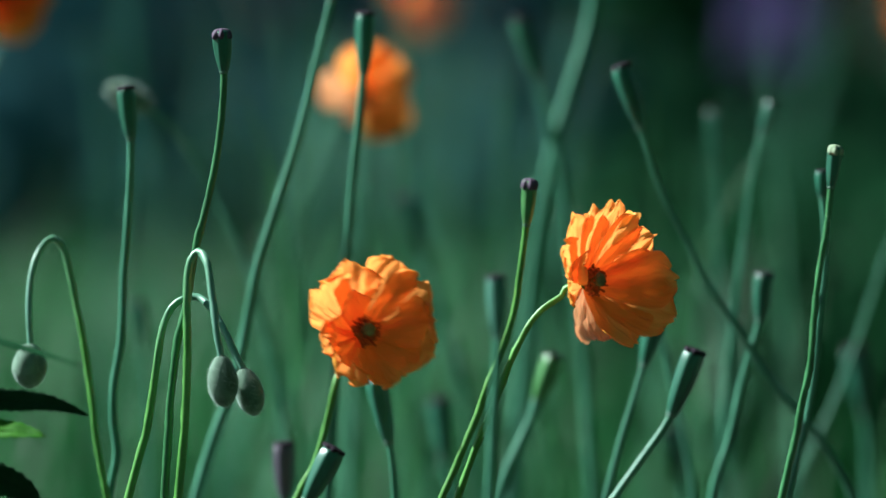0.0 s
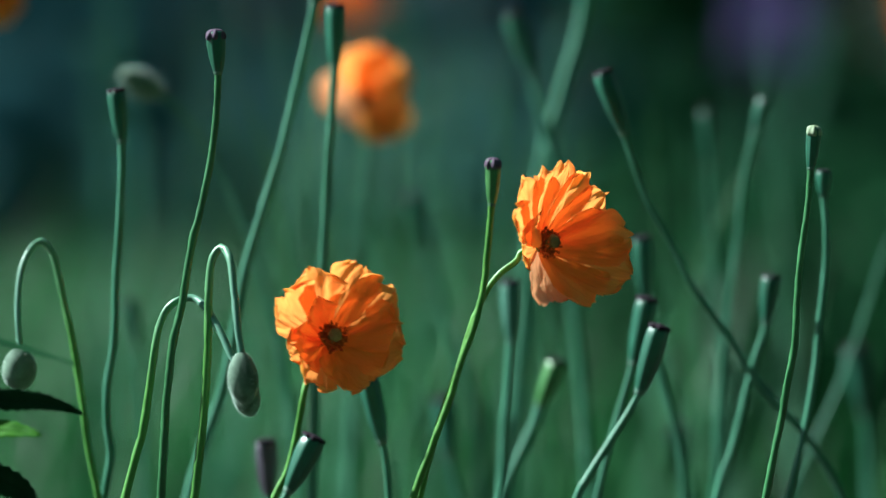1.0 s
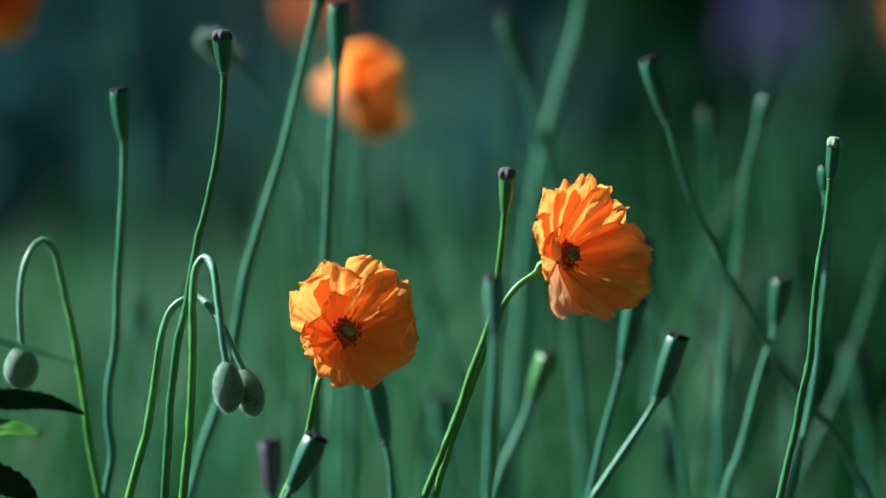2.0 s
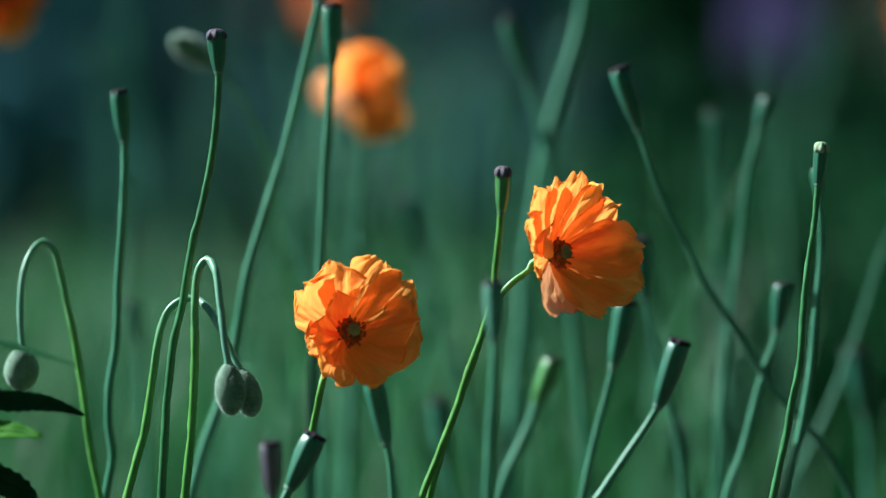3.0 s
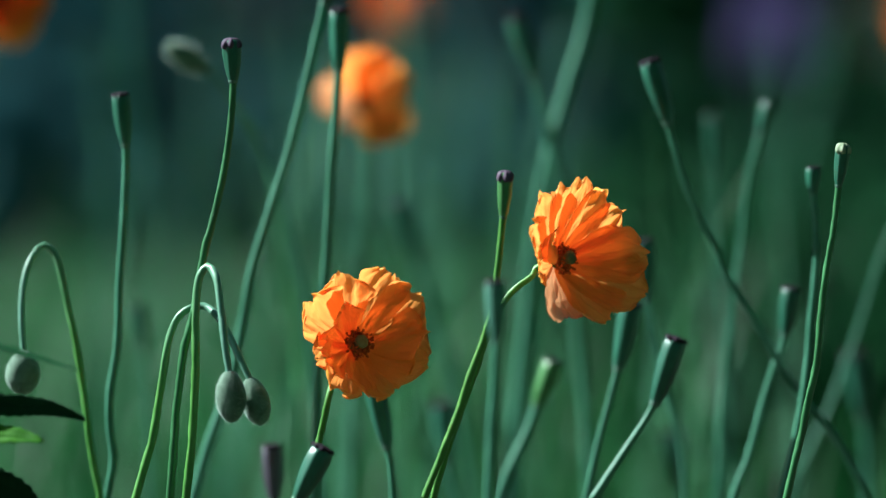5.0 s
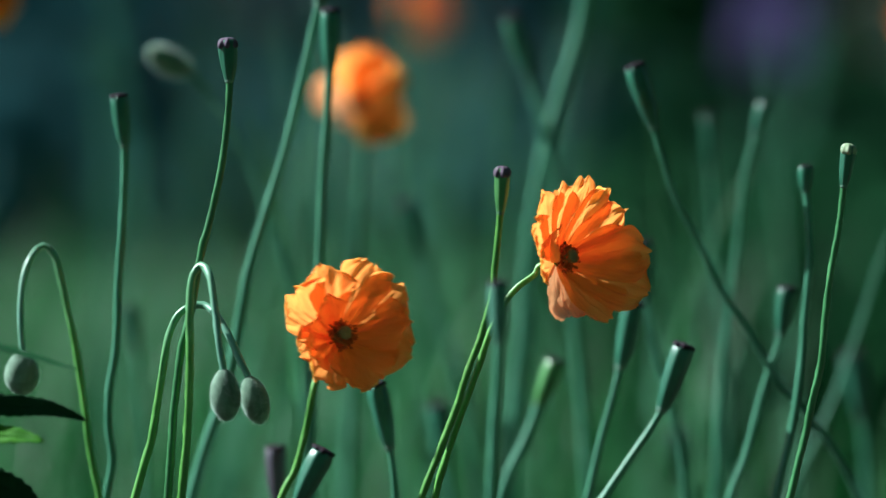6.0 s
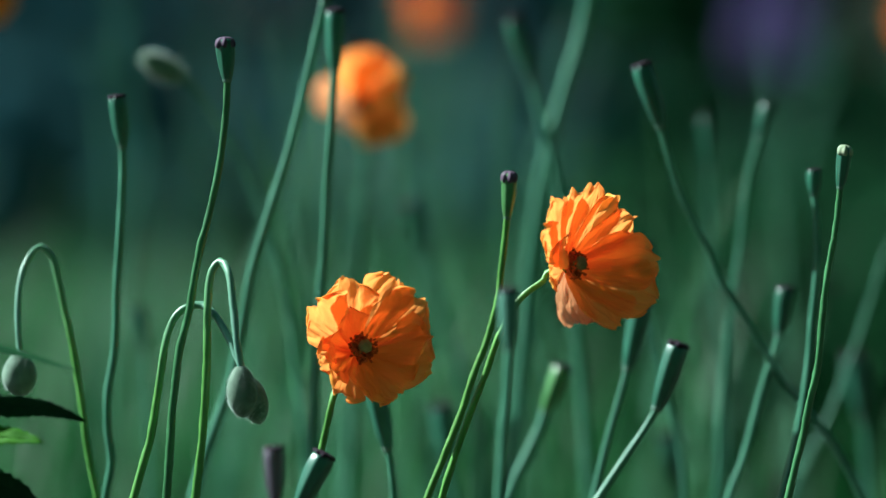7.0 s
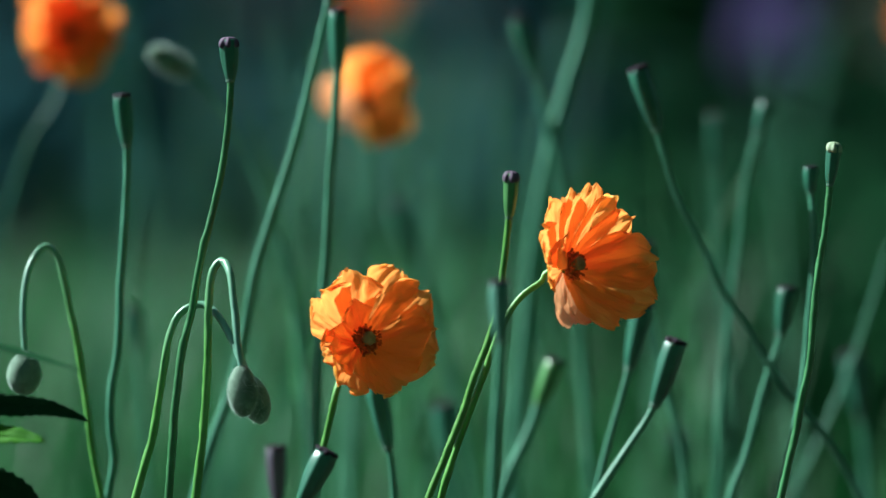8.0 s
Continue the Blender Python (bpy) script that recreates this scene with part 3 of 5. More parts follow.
# right-hand shrubs get the darker leaves, with shade in their colour
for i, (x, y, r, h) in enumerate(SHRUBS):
    shrub(x, y, r, h, 5000, 40 + i, "dense dark green shrub in shade behind the lawn", foliage=SHADE_FOLIAGE if x > 1.3 else SHRUB)
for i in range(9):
    shrub(-6.0 + 1.5 * i, 14.0 + 0.5 * (i % 2), 1.3, 4.2, 3600, 55 + i, "tall dark shrub at the far end of the garden", 0.05, foliage=SHADE_FOLIAGE if i > 6 else SHRUB)
# bushes added for dark background patches, shade painted into most leaves
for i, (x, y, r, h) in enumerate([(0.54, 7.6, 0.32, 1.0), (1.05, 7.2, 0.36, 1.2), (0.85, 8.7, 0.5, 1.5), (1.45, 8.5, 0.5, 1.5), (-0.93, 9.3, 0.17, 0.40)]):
    shrub(x, y, r, h, 8000, 130 + i, "small dark bush added beside the lawn", 0.02, 0.012, "yew_bush", "yew bushes", SHADE_FOLIAGE if x > 0 else SHRUB)
# low ground cover added to darken this side, shade put into its leaf colour
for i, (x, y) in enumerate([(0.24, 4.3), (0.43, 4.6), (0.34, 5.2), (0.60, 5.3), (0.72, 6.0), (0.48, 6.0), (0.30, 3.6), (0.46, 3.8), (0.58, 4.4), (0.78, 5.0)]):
    shrub(x, y, 0.22, 0.25, 3000, 110 + i, "low mound of dark green ground cover", 0.014, 0.003, "ground_cover_plant", "low ground cover", SHADE_FOLIAGE)
# unseen trees, added behind and beside the bed to block sky light
for i, (x, y, r, h) in enumerate([(-3.6, -3.6, 1.6, 6.5), (-1.2, -4.0, 1.6, 6.5), (1.2, -3.8, 1.6, 6.5), (3.4, -3.0, 1.6, 6.5), (4.0, -0.6, 1.6, 6.5), (4.2, 1.8, 1.6, 6.5), (4.3, 4.2, 1.6, 6.5), (4.5, 6.6, 1.6, 6.5)]):
    shrub(x, y, r, h, 6500, 70 + i, "unseen tall tree added to keep sky light off the bed", 0.10, 0.07, "tree", "garden trees", TREE_LEAF)

# ---- plants in and near the plane of focus ----
low_poppy = flower(-0.1303, 1.866, [(0.0731, 0.3068), (0.0694, 0.2879), (0.0644, 0.2690), (0.0590, 0.2585), (0.0099, 0.1273), (0.0000, -0.0200)],
    (0.0835, 0.3274), 0.0, (0.36, -0.87, 0.32), LOW_PETALS, 0.0032, "half-double orange poppy with open crumpled petals on a thin green stem", seed=7)
high_poppy = flower(-0.0386, 1.85, [(0.0779, 0.3581), (0.0704, 0.3526), (0.0650, 0.3461), (0.0617, 0.3399), (0.0575, 0.3305), (0.0526, 0.3155), (0.0456, 0.2968), (0.0401, 0.2806), (0.0342, 0.2601), (0.0057, 0.1301), (0.0000, -0.0200)],
    (0.0876, 0.3643), -0.006, (0.684, -0.684, 0.251), HIGH_PETALS, 0.0031, "half-double orange poppy turned sideways on a crooked green stem", seed=23)
tall_seedhead = seedhead(-0.1306, 1.85, (0.0310, 0.4650), (0.0322, 0.4459),
    [(0.0320, 0.4372), (0.0297, 0.4124), (0.0254, 0.3901), (0.0199, 0.3678), (0.0161, 0.3441), (0.0123, 0.3280), (0.0095, 0.3055), (0.0080, 0.2831), (0.0067, 0.2601), (0.0011, 0.1301), (0.0000, -0.0200)],
    0.0082, 0.0035, "slim poppy seed head with purple disc on a wavy stem", crown=True, hairy=True)
middle_seedhead = seedhead(-0.0542, 1.825, (0.0816, 0.4051), (0.0806, 0.3848),
    [(0.0789, 0.3689), (0.0767, 0.3493), (0.0723, 0.3321), (0.0667, 0.3173), (0.0611, 0.3002), (0.0545, 0.2829), (0.0464, 0.2627), (0.0077, 0.1344), (0.0000, -0.0200)],
    0.0067, 0.0032, "narrow green poppy seed head on a leaning stem", crown=True, blue=False, young=True)
far_right_seedhead = seedhead(0.1215, 1.85, (0.0459, 0.4169), (0.0442, 0.3981),
    [(0.0426, 0.3802), (0.0397, 0.3603), (0.0377, 0.3404), (0.0366, 0.3205), (0.0336, 0.3055), (0.0305, 0.2881), (0.0246, 0.2601), (0.0041, 0.1301), (0.0000, -0.0200)],
    0.0067, 0.0032, "small green poppy seed head with a pale disc on crooked stem", crown=True, hairy=True, pale_disc=True)
shaded_seedhead = seedhead(0.1420, 1.95, (0.0305, 0.4039), (0.0305, 0.3913),
    [(0.0318, 0.3798), (0.0321, 0.3641), (0.0310, 0.3484), (0.0294, 0.3327), (0.0283, 0.3169), (0.0265, 0.3012), (0.0239, 0.2854), (0.0212, 0.2723), (0.0175, 0.2565), (0.0154, 0.2481), (0.0072, 0.1240), (0.0000, -0.0200)],
    0.0072, 0.0034, "dull green poppy seed head behind a crooked stem")
left_seedhead = seedhead(-0.1734, 1.93, (0.0258, 0.4385), (0.0283, 0.4144),
    [(0.0283, 0.4031), (0.0272, 0.3772), (0.0253, 0.3512), (0.0239, 0.3201), (0.0209, 0.3019), (0.0206, 0.2837), (0.0224, 0.2707), (0.0192, 0.2519), (0.0032, 0.1260), (0.0000, -0.0200)],
    0.0085, 0.0039, "slender blue-green poppy seed head on an upright stem")
leaning_seedhead = seedhead(0.2604, 1.97, (-0.1631, 0.4522), (-0.1537, 0.4223),
    [(-0.1514, 0.4136), (-0.1479, 0.4016), (-0.1427, 0.3870), (-0.1365, 0.3745), (-0.1300, 0.3617), (-0.1259, 0.3509), (-0.1175, 0.3375), (-0.1090, 0.3240), (-0.1005, 0.3091), (-0.0920, 0.2960), (-0.0836, 0.2860), (-0.0723, 0.2723), (-0.0613, 0.2536), (-0.0560, 0.2414), (-0.0263, 0.1207), (0.0000, -0.0200)],
    0.0100, 0.0034, "dark poppy seed head on a long stem leaning steeply", slant=0.10)
tilted_seedhead = seedhead(-0.0046, 1.92, (0.1086, 0.3287), (0.0989, 0.2981),
    [(0.0971, 0.2945), (0.0935, 0.2882), (0.0887, 0.2809), (0.0836, 0.2731), (0.0785, 0.2653), (0.0732, 0.2570), (0.0714, 0.2544), (0.0336, 0.1272), (0.0000, -0.0200)],
    0.0108, 0.0039, "plump blue-green poppy seed head tilted on its stem")
hidden_seedhead = seedhead(0.0479, 1.97, (0.0386, 0.3405), (0.0326, 0.3092),
    [(0.0302, 0.2994), (0.0278, 0.2901), (0.0250, 0.2795), (0.0231, 0.2715), (0.0213, 0.2635), (0.0192, 0.2529), (0.0179, 0.2470), (0.0084, 0.1235), (0.0000, -0.0200)],
    0.0104, 0.0038, "blue-green poppy seed head half hidden by an orange poppy")
dim_seedhead = seedhead(0.1308, 2.05, (-0.0326, 0.3666), (-0.0312, 0.3368),
    [(-0.0273, 0.3175), (-0.0212, 0.2899), (-0.0148, 0.2651), (-0.0119, 0.2396), (-0.0020, 0.1198), (0.0000, -0.0200)],
    0.0099, 0.0036, "dim poppy seed head behind an orange poppy")
upright_seedhead = seedhead(0.0936, 2.0, (0.0726, 0.3458), (0.0694, 0.3229),
    [(0.0676, 0.3156), (0.0646, 0.3081), (0.0614, 0.2973), (0.0590, 0.2893), (0.0563, 0.2785), (0.0534, 0.2677), (0.0502, 0.2583), (0.0472, 0.2515), (0.0448, 0.2429), (0.0211, 0.1215), (0.0000, -0.0200)],
    0.0092, 0.0040, "green poppy seed head on a bent stem")
soft_seedhead = seedhead(-0.0139, 2.05, (0.0674, 0.3078), (0.0586, 0.2844),
    [(0.0572, 0.2789), (0.0533, 0.2692), (0.0494, 0.2609), (0.0455, 0.2526), (0.0422, 0.2438), (0.0405, 0.2383), (0.0190, 0.1192), (0.0000, -0.0200)],
    0.0104, 0.0062, "pale green poppy seed head on a thick leaning stem", young=True)
grey_seedhead = seedhead(0.0157, 1.7, (0.0037, 0.3648), (0.0048, 0.3398),
    [(0.0045, 0.3334), (0.0043, 0.3254), (0.0038, 0.3163), (0.0031, 0.3071), (0.0026, 0.2934), (0.0019, 0.2745), (0.0009, 0.1373), (0.0000, -0.0200)],
    0.0084, 0.0043, "grey-green poppy seed head on an upright stem", grey=True)
under_seedhead = seedhead(-0.0140, 1.93, (-0.0191, 0.3061), (-0.0123, 0.2759),
    [(-0.0110, 0.2689), (-0.0099, 0.2598), (-0.0094, 0.2514), (-0.0044, 0.1257), (0.0000, -0.0200)],
    0.0100, 0.0036, "dark blue-green seed head below an orange poppy")
low_seedhead = seedhead(-0.1213, 1.8, (0.0673, 0.2910), (0.0559, 0.2674),
    [(0.0542, 0.2643), (0.0530, 0.2616), (0.0249, 0.1308), (0.0000, -0.0200)],
    0.0106, 0.0040, "blue-green poppy seed head with a dark disc")
purple_seedhead = seedhead(-0.0782, 2.0, (-0.0039, 0.2712), (-0.0028, 0.2439),
    [(-0.0026, 0.2345), (-0.0023, 0.2237), (-0.0004, 0.1118), (0.0000, -0.0200)],
    0.0102, 0.0040, "purplish poppy seed head standing low", purple=True)
top_seedhead = seedhead(-0.0637, 1.99, (0.0163, 0.4778), (0.0158, 0.4483),
    [(0.0141, 0.4229), (0.0120, 0.3963), (0.0101, 0.3642), (0.0076, 0.3321), (0.0054, 0.2946), (0.0038, 0.2458), (0.0006, 0.1229), (0.0000, -0.0200)],
    0.0091, 0.0045, "dark green poppy seed head in front of an orange poppy")
high_seedhead = seedhead(-0.1534, 2.0, (0.1039, 0.5084), (0.0982, 0.4803),
    [(0.0947, 0.4656), (0.0891, 0.4416), (0.0810, 0.4094), (0.0715, 0.3799), (0.0634, 0.3530), (0.0594, 0.3315), (0.0526, 0.2992), (0.0431, 0.2723), (0.0350, 0.2447), (0.0069, 0.1224), (0.0000, -0.0200)],
    0.0097, 0.0048, "tall poppy seed head on a thick slanting stem")
back_seedhead = seedhead(0.0914, 2.12, (0.0739, 0.4331), (0.0687, 0.4161),
    [(0.0659, 0.4053), (0.0633, 0.3939), (0.0613, 0.3797), (0.0604, 0.3683), (0.0581, 0.3513), (0.0555, 0.3313), (0.0525, 0.3057), (0.0496, 0.2771), (0.0472, 0.2308), (0.0222, 0.1154), (0.0000, -0.0200)],
    0.0077, 0.0034, "poppy seed head on a bent stem")
back_seedhead_b = seedhead(0.1595, 2.3, (-0.0149, 0.4249), (-0.0133, 0.3941),
    [(-0.0120, 0.3570), (-0.0078, 0.3138), (-0.0046, 0.2704), (-0.0029, 0.2140), (-0.0005, 0.1070), (0.0000, -0.0200)],
    0.0064, 0.0028, "dull poppy seed head among the stems")
nodding_seedhead = seedhead(0.0837, 2.22, (-0.0456, 0.4769), (-0.0352, 0.4436),
    [(-0.0298, 0.4228), (-0.0217, 0.3871), (-0.0172, 0.3513), (-0.0112, 0.3065), (-0.0051, 0.2222), (-0.0000, 0.1111), (0.0000, -0.0200)],
    0.0107, 0.0051, "blue-green poppy seed head leaning over")
thick_seedhead = seedhead(0.0271, 2.25, (0.0596, 0.5337), (0.0560, 0.5007),
    [(0.0515, 0.4706), (0.0425, 0.4405), (0.0335, 0.4104), (0.0275, 0.3802), (0.0230, 0.3500), (0.0200, 0.3167), (0.0155, 0.2743), (0.0110, 0.2191), (0.0030, 0.1095), (0.0000, -0.0200)],
    0.0109, 0.0072, "tall thick-stemmed poppy seed head further back in the bed")
small_back_seedhead = seedhead(-0.1564, 2.25, (-0.0092, 0.3222), (-0.0050, 0.2986),
    [(-0.0033, 0.2743), (-0.0021, 0.2501), (-0.0016, 0.2191), (-0.0003, 0.1095), (0.0000, -0.0200)],
    0.0090, 0.0042, "small dark poppy seed head in the grass")
low_back_seedhead = seedhead(0.0341, 2.18, (-0.0353, 0.2763), (-0.0318, 0.2445),
    [(-0.0294, 0.2327), (-0.0277, 0.2263), (-0.0046, 0.1131), (0.0000, -0.0200)],
    0.0123, 0.0053, "blue-grey poppy seed head low among stems")
middle_back_seedhead = seedhead(0.0308, 2.35, (-0.0523, 0.3755), (-0.0422, 0.3455),
    [(-0.0346, 0.3171), (-0.0258, 0.2918), (-0.0163, 0.2475), (-0.0115, 0.2088), (-0.0019, 0.1044), (0.0000, -0.0200)],
    0.0126, 0.0057, "dark poppy seed head on a slanting stem")
right_back_seedhead = seedhead(0.2370, 2.3, (-0.0121, 0.2946), (-0.0058, 0.2580),
    [(-0.0038, 0.2363), (-0.0031, 0.2140), (-0.0005, 0.1070), (0.0000, -0.0200)],
    0.0136, 0.0056, "bluish poppy seed head among the grass")
low_right_seedhead = seedhead(0.1519, 2.28, (-0.0281, 0.2529), (-0.0228, 0.2259),
    [(-0.0206, 0.2197), (-0.0194, 0.2135), (-0.0032, 0.1068), (0.0000, -0.0200)],
    0.0128, 0.0061, "pale poppy seed head low in the grass")
edge_seedhead = seedhead(0.1390, 2.2, (0.1135, 0.4083), (0.1042, 0.3788),
    [(0.0925, 0.3552), (0.0785, 0.3108), (0.0668, 0.2782), (0.0551, 0.2515), (0.0434, 0.2242), (0.0072, 0.1121), (0.0000, -0.0200)],
    0.0090, 0.0026, "tall poppy seed head with a slanting stem")
short_bud = hairy_bud(-0.1698, 1.855, [(0.0811, 0.3164), (0.0778, 0.3226), (0.0729, 0.3326), (0.0667, 0.3421), (0.0604, 0.3464), (0.0542, 0.3456), (0.0492, 0.3419), (0.0450, 0.3326), (0.0422, 0.3152), (0.0378, 0.2877), (0.0305, 0.2596), (0.0051, 0.1298), (0.0000, -0.0200)],
    (0.0870, 0.2957), 0.0124, 0.0036, "olive downy poppy bud hanging from an arched stem")
long_bud = hairy_bud(-0.1264, 1.845, [(0.0302, 0.3201), (0.0283, 0.3308), (0.0263, 0.3457), (0.0234, 0.3610), (0.0195, 0.3648), (0.0160, 0.3605), (0.0145, 0.3457), (0.0146, 0.3208), (0.0133, 0.2885), (0.0108, 0.2607), (0.0018, 0.1303), (0.0000, -0.0200)],
    (0.0319, 0.2977), 0.0134, 0.0037, "grey-green downy poppy bud hanging from a hooked stem")
left_bud = hairy_bud(-0.1349, 1.92, [(-0.0548, 0.3218), (-0.0556, 0.3328), (-0.0558, 0.3441), (-0.0548, 0.3547), (-0.0517, 0.3642), (-0.0468, 0.3689), (-0.0421, 0.3652), (-0.0391, 0.3552), (-0.0361, 0.3407), (-0.0328, 0.3252), (-0.0303, 0.3097), (-0.0281, 0.2942), (-0.0259, 0.2761), (-0.0236, 0.2631), (-0.0214, 0.2522), (-0.0101, 0.1261), (0.0000, -0.0200)],
    (-0.0552, 0.3016), 0.0156, 0.0033, "round downy poppy bud on a wide arched stem", hairs=450)
swinging_bud = hairy_bud(-0.0564, 2.15, [(-0.0623, 0.4472), (-0.0542, 0.4380), (-0.0456, 0.4251), (-0.0341, 0.4020), (-0.0241, 0.3746), (-0.0155, 0.3400), (-0.0083, 0.2821), (-0.0055, 0.2294), (-0.0009, 0.1147), (0.0000, -0.0200)],
    (-0.0830, 0.4599), 0.0133, 0.0037, "pale downy poppy bud swinging on a slanting stem", blue=True, hairs=700, down=0.0028)
back_poppy = flower(-0.0542, 2.3, [(0.0135, 0.4064), (0.0123, 0.3848), (0.0098, 0.3508), (0.0067, 0.3014), (0.0035, 0.2140), (0.0006, 0.1070), (0.0000, -0.0200)],
    (0.0090, 0.4290), 0.01, (0.5, -0.84, 0.16), FOLDED_PETALS, 0.0043, "bright orange double poppy further back in the bed", seed=41, size=0.92, detail=0.7, blue=True)
left_back_poppy = flower(-0.2794, 2.35, [(0.0320, 0.4464), (0.0199, 0.4243), (0.0102, 0.3834), (0.0068, 0.3297), (0.0049, 0.2665), (0.0030, 0.2088), (0.0005, 0.1044), (0.0000, -0.0200)],
    (0.0353, 0.4856), 0.01, (0.2, -0.9, 0.05), BACK_PETALS, 0.0019, "deep orange double poppy swaying at the edge of the bed", seed=57, detail=0.7, blue=True)
far_poppy = flower(-0.0646, 4.2, [(0.0083, 0.4828), (0.0077, 0.4323), (0.0060, 0.3479), (0.0037, 0.2351), (0.0001, 0.0190), (0.0000, 0.0095), (0.0000, -0.0200)],
    (0.0117, 0.5154), 0.01, (-0.2, -0.9, 0.15), BACK_PETALS, 0.0101, "pale orange poppy far back in the bed", seed=63, detail=0.6, blue=True)
right_far_poppy = flower(0.4442, 4.0, [(0.0102, 0.4492), (0.0083, 0.3795), (0.0046, 0.2722), (0.0003, 0.0395), (0.0001, 0.0197), (0.0000, -0.0200)],
    (0.0207, 0.4920), 0.01, (-0.3, -0.9, 0.1), BACK_PETALS, 0.0075, "dull orange poppy far off beside violet flowers", seed=71, detail=0.6, blue=True)
edge_weed = weed(-0.2114, 1.8, [(0.0000, -0.0200), (-0.0004, 0.1326), (-0.0027, 0.2653), (-0.0036, 0.3095), (-0.0047, 0.3434)], [
    ([(-0.0034, 0.0000, 0.3119), (0.0072, 0.0000, 0.3080), (0.0217, 0.0000, 0.3056), (0.0387, 0.0000, 0.3046), (0.0495, 0.0000, 0.3022), (0.0585, 0.0000, 0.2988)], 0.0048, LEAF_SHADED, 15, 4.0),
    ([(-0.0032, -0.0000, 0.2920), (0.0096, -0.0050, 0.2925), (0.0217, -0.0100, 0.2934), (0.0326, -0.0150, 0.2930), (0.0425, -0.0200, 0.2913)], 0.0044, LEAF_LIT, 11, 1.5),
    ([(-0.0031, 0.0000, 0.2779), (0.0071, 0.0000, 0.2760), (0.0216, 0.0000, 0.2711), (0.0312, 0.0000, 0.2662), (0.0397, 0.0000, 0.2573)], 0.0065, LEAF_SHADED, 11, 4.0),
    ([(-0.0042, -0.0000, 0.3361), (0.0122, -0.0140, 0.3337), (0.0291, -0.0280, 0.3308), (0.0460, -0.0420, 0.3274), (0.0600, -0.0560, 0.3240)], 0.0017, SHADE_FOLIAGE, 1, 1.2)],
    "dark jagged-leaved weed at the edge of the flower bed")
flower_spike(0.447, 6.0, 0.449, 0.753, 0.028, 80, 3, "tall spike of soft violet florets beyond the poppies")
flower_spike(0.526, 6.3, 0.461, 0.752, 0.028, 80, 4, "tall spike of soft violet florets beyond the poppies")
grass_stalk(-0.228, 2.5, 0.344, 0.02, 3)
grass_stalk(-0.133, 2.4, 0.318, -0.015, 4)
grass_stalk(-0.116, 2.55, 0.435, 0.02, 5)
grass_stalk(-0.097, 2.7, 0.479, -0.01, 6)
grass_stalk(-0.077, 2.5, 0.327, 0.01, 7)
grass_stalk(-0.051, 2.6, 0.341, 0.015, 8)
grass_stalk(-0.021, 2.4, 0.357, -0.01, 9)
grass_stalk(-0.022, 2.7, 0.404, 0.02, 10)
grass_stalk(0.006, 2.5, 0.314, 0.015, 11)
grass_stalk(0.078, 2.6, 0.275, -0.02, 12)
grass_stalk(0.091, 2.75, 0.385, 0.02, 13)
grass_stalk(0.106, 2.6, 0.341, 0.015, 14)
grass_stalk(0.157, 2.45, 0.405, -0.02, 15)
grass_stalk(0.183, 2.6, 0.341, 0.02, 16)
grass_stalk(-0.205, 2.75, 0.370, 0.01, 17)
grass_stalk(-0.072, 2.75, 0.282, 0.02, 18)
grass_stalk(-0.015, 2.35, 0.468, -0.01, 19)
grass_stalk(0.059, 2.3, 0.415, 0.02, 20)
grass_stalk(0.022, 2.4, 0.466, 0.015, 21)
grass_stalk(-0.081, 2.25, 0.469, 0.01, 22)
grass_stalk(0.131, 2.35, 0.433, -0.015, 23)
# pale stalks: soft streaks far back, some added to lighten the sunlit grass
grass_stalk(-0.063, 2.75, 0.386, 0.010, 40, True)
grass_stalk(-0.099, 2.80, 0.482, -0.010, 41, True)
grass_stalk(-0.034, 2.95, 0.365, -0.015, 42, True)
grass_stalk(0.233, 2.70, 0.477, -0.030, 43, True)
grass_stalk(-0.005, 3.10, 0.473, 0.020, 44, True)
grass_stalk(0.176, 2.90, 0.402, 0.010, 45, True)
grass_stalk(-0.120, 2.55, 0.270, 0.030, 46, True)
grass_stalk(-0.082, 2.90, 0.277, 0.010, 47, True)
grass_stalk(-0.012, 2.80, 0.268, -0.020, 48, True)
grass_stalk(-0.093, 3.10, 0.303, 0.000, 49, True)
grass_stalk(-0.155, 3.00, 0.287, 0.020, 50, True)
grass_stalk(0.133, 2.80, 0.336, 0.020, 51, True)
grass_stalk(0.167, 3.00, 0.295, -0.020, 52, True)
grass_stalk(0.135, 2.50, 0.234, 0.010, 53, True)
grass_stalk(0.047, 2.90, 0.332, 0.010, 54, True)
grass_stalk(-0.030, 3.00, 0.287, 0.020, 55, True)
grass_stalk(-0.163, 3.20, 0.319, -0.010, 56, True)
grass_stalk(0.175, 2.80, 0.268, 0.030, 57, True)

# ---- further seed heads, deeper in the bed ----
deep_rng = random.Random(21)
deep_plants = [back_seedhead_b, small_back_seedhead, low_back_seedhead, middle_back_seedhead, right_back_seedhead, low_right_seedhead, edge_seedhead, right_far_poppy]
for i in range(40):
    deep = 2.9 + 3.2 * deep_rng.random()
    across = deep_rng.uniform(-1, 1) * (0.11 * deep + 0.05)
    if across > 0.035 * deep and i % 3:
        across -= 0.09 * deep  # few stand before the bushes with shade-dark leaves
    model = deep_rng.choice((back_seedhead, back_seedhead_b, nodding_seedhead, thick_seedhead, middle_back_seedhead, edge_seedhead))
    deep_plants.append(copy_thing(model, pose(across, deep, deep_rng.uniform(-0.06, 0.0), deep_rng.uniform(-5, 5), deep_rng.uniform(-8, 8), deep_rng.uniform(0, 360))))



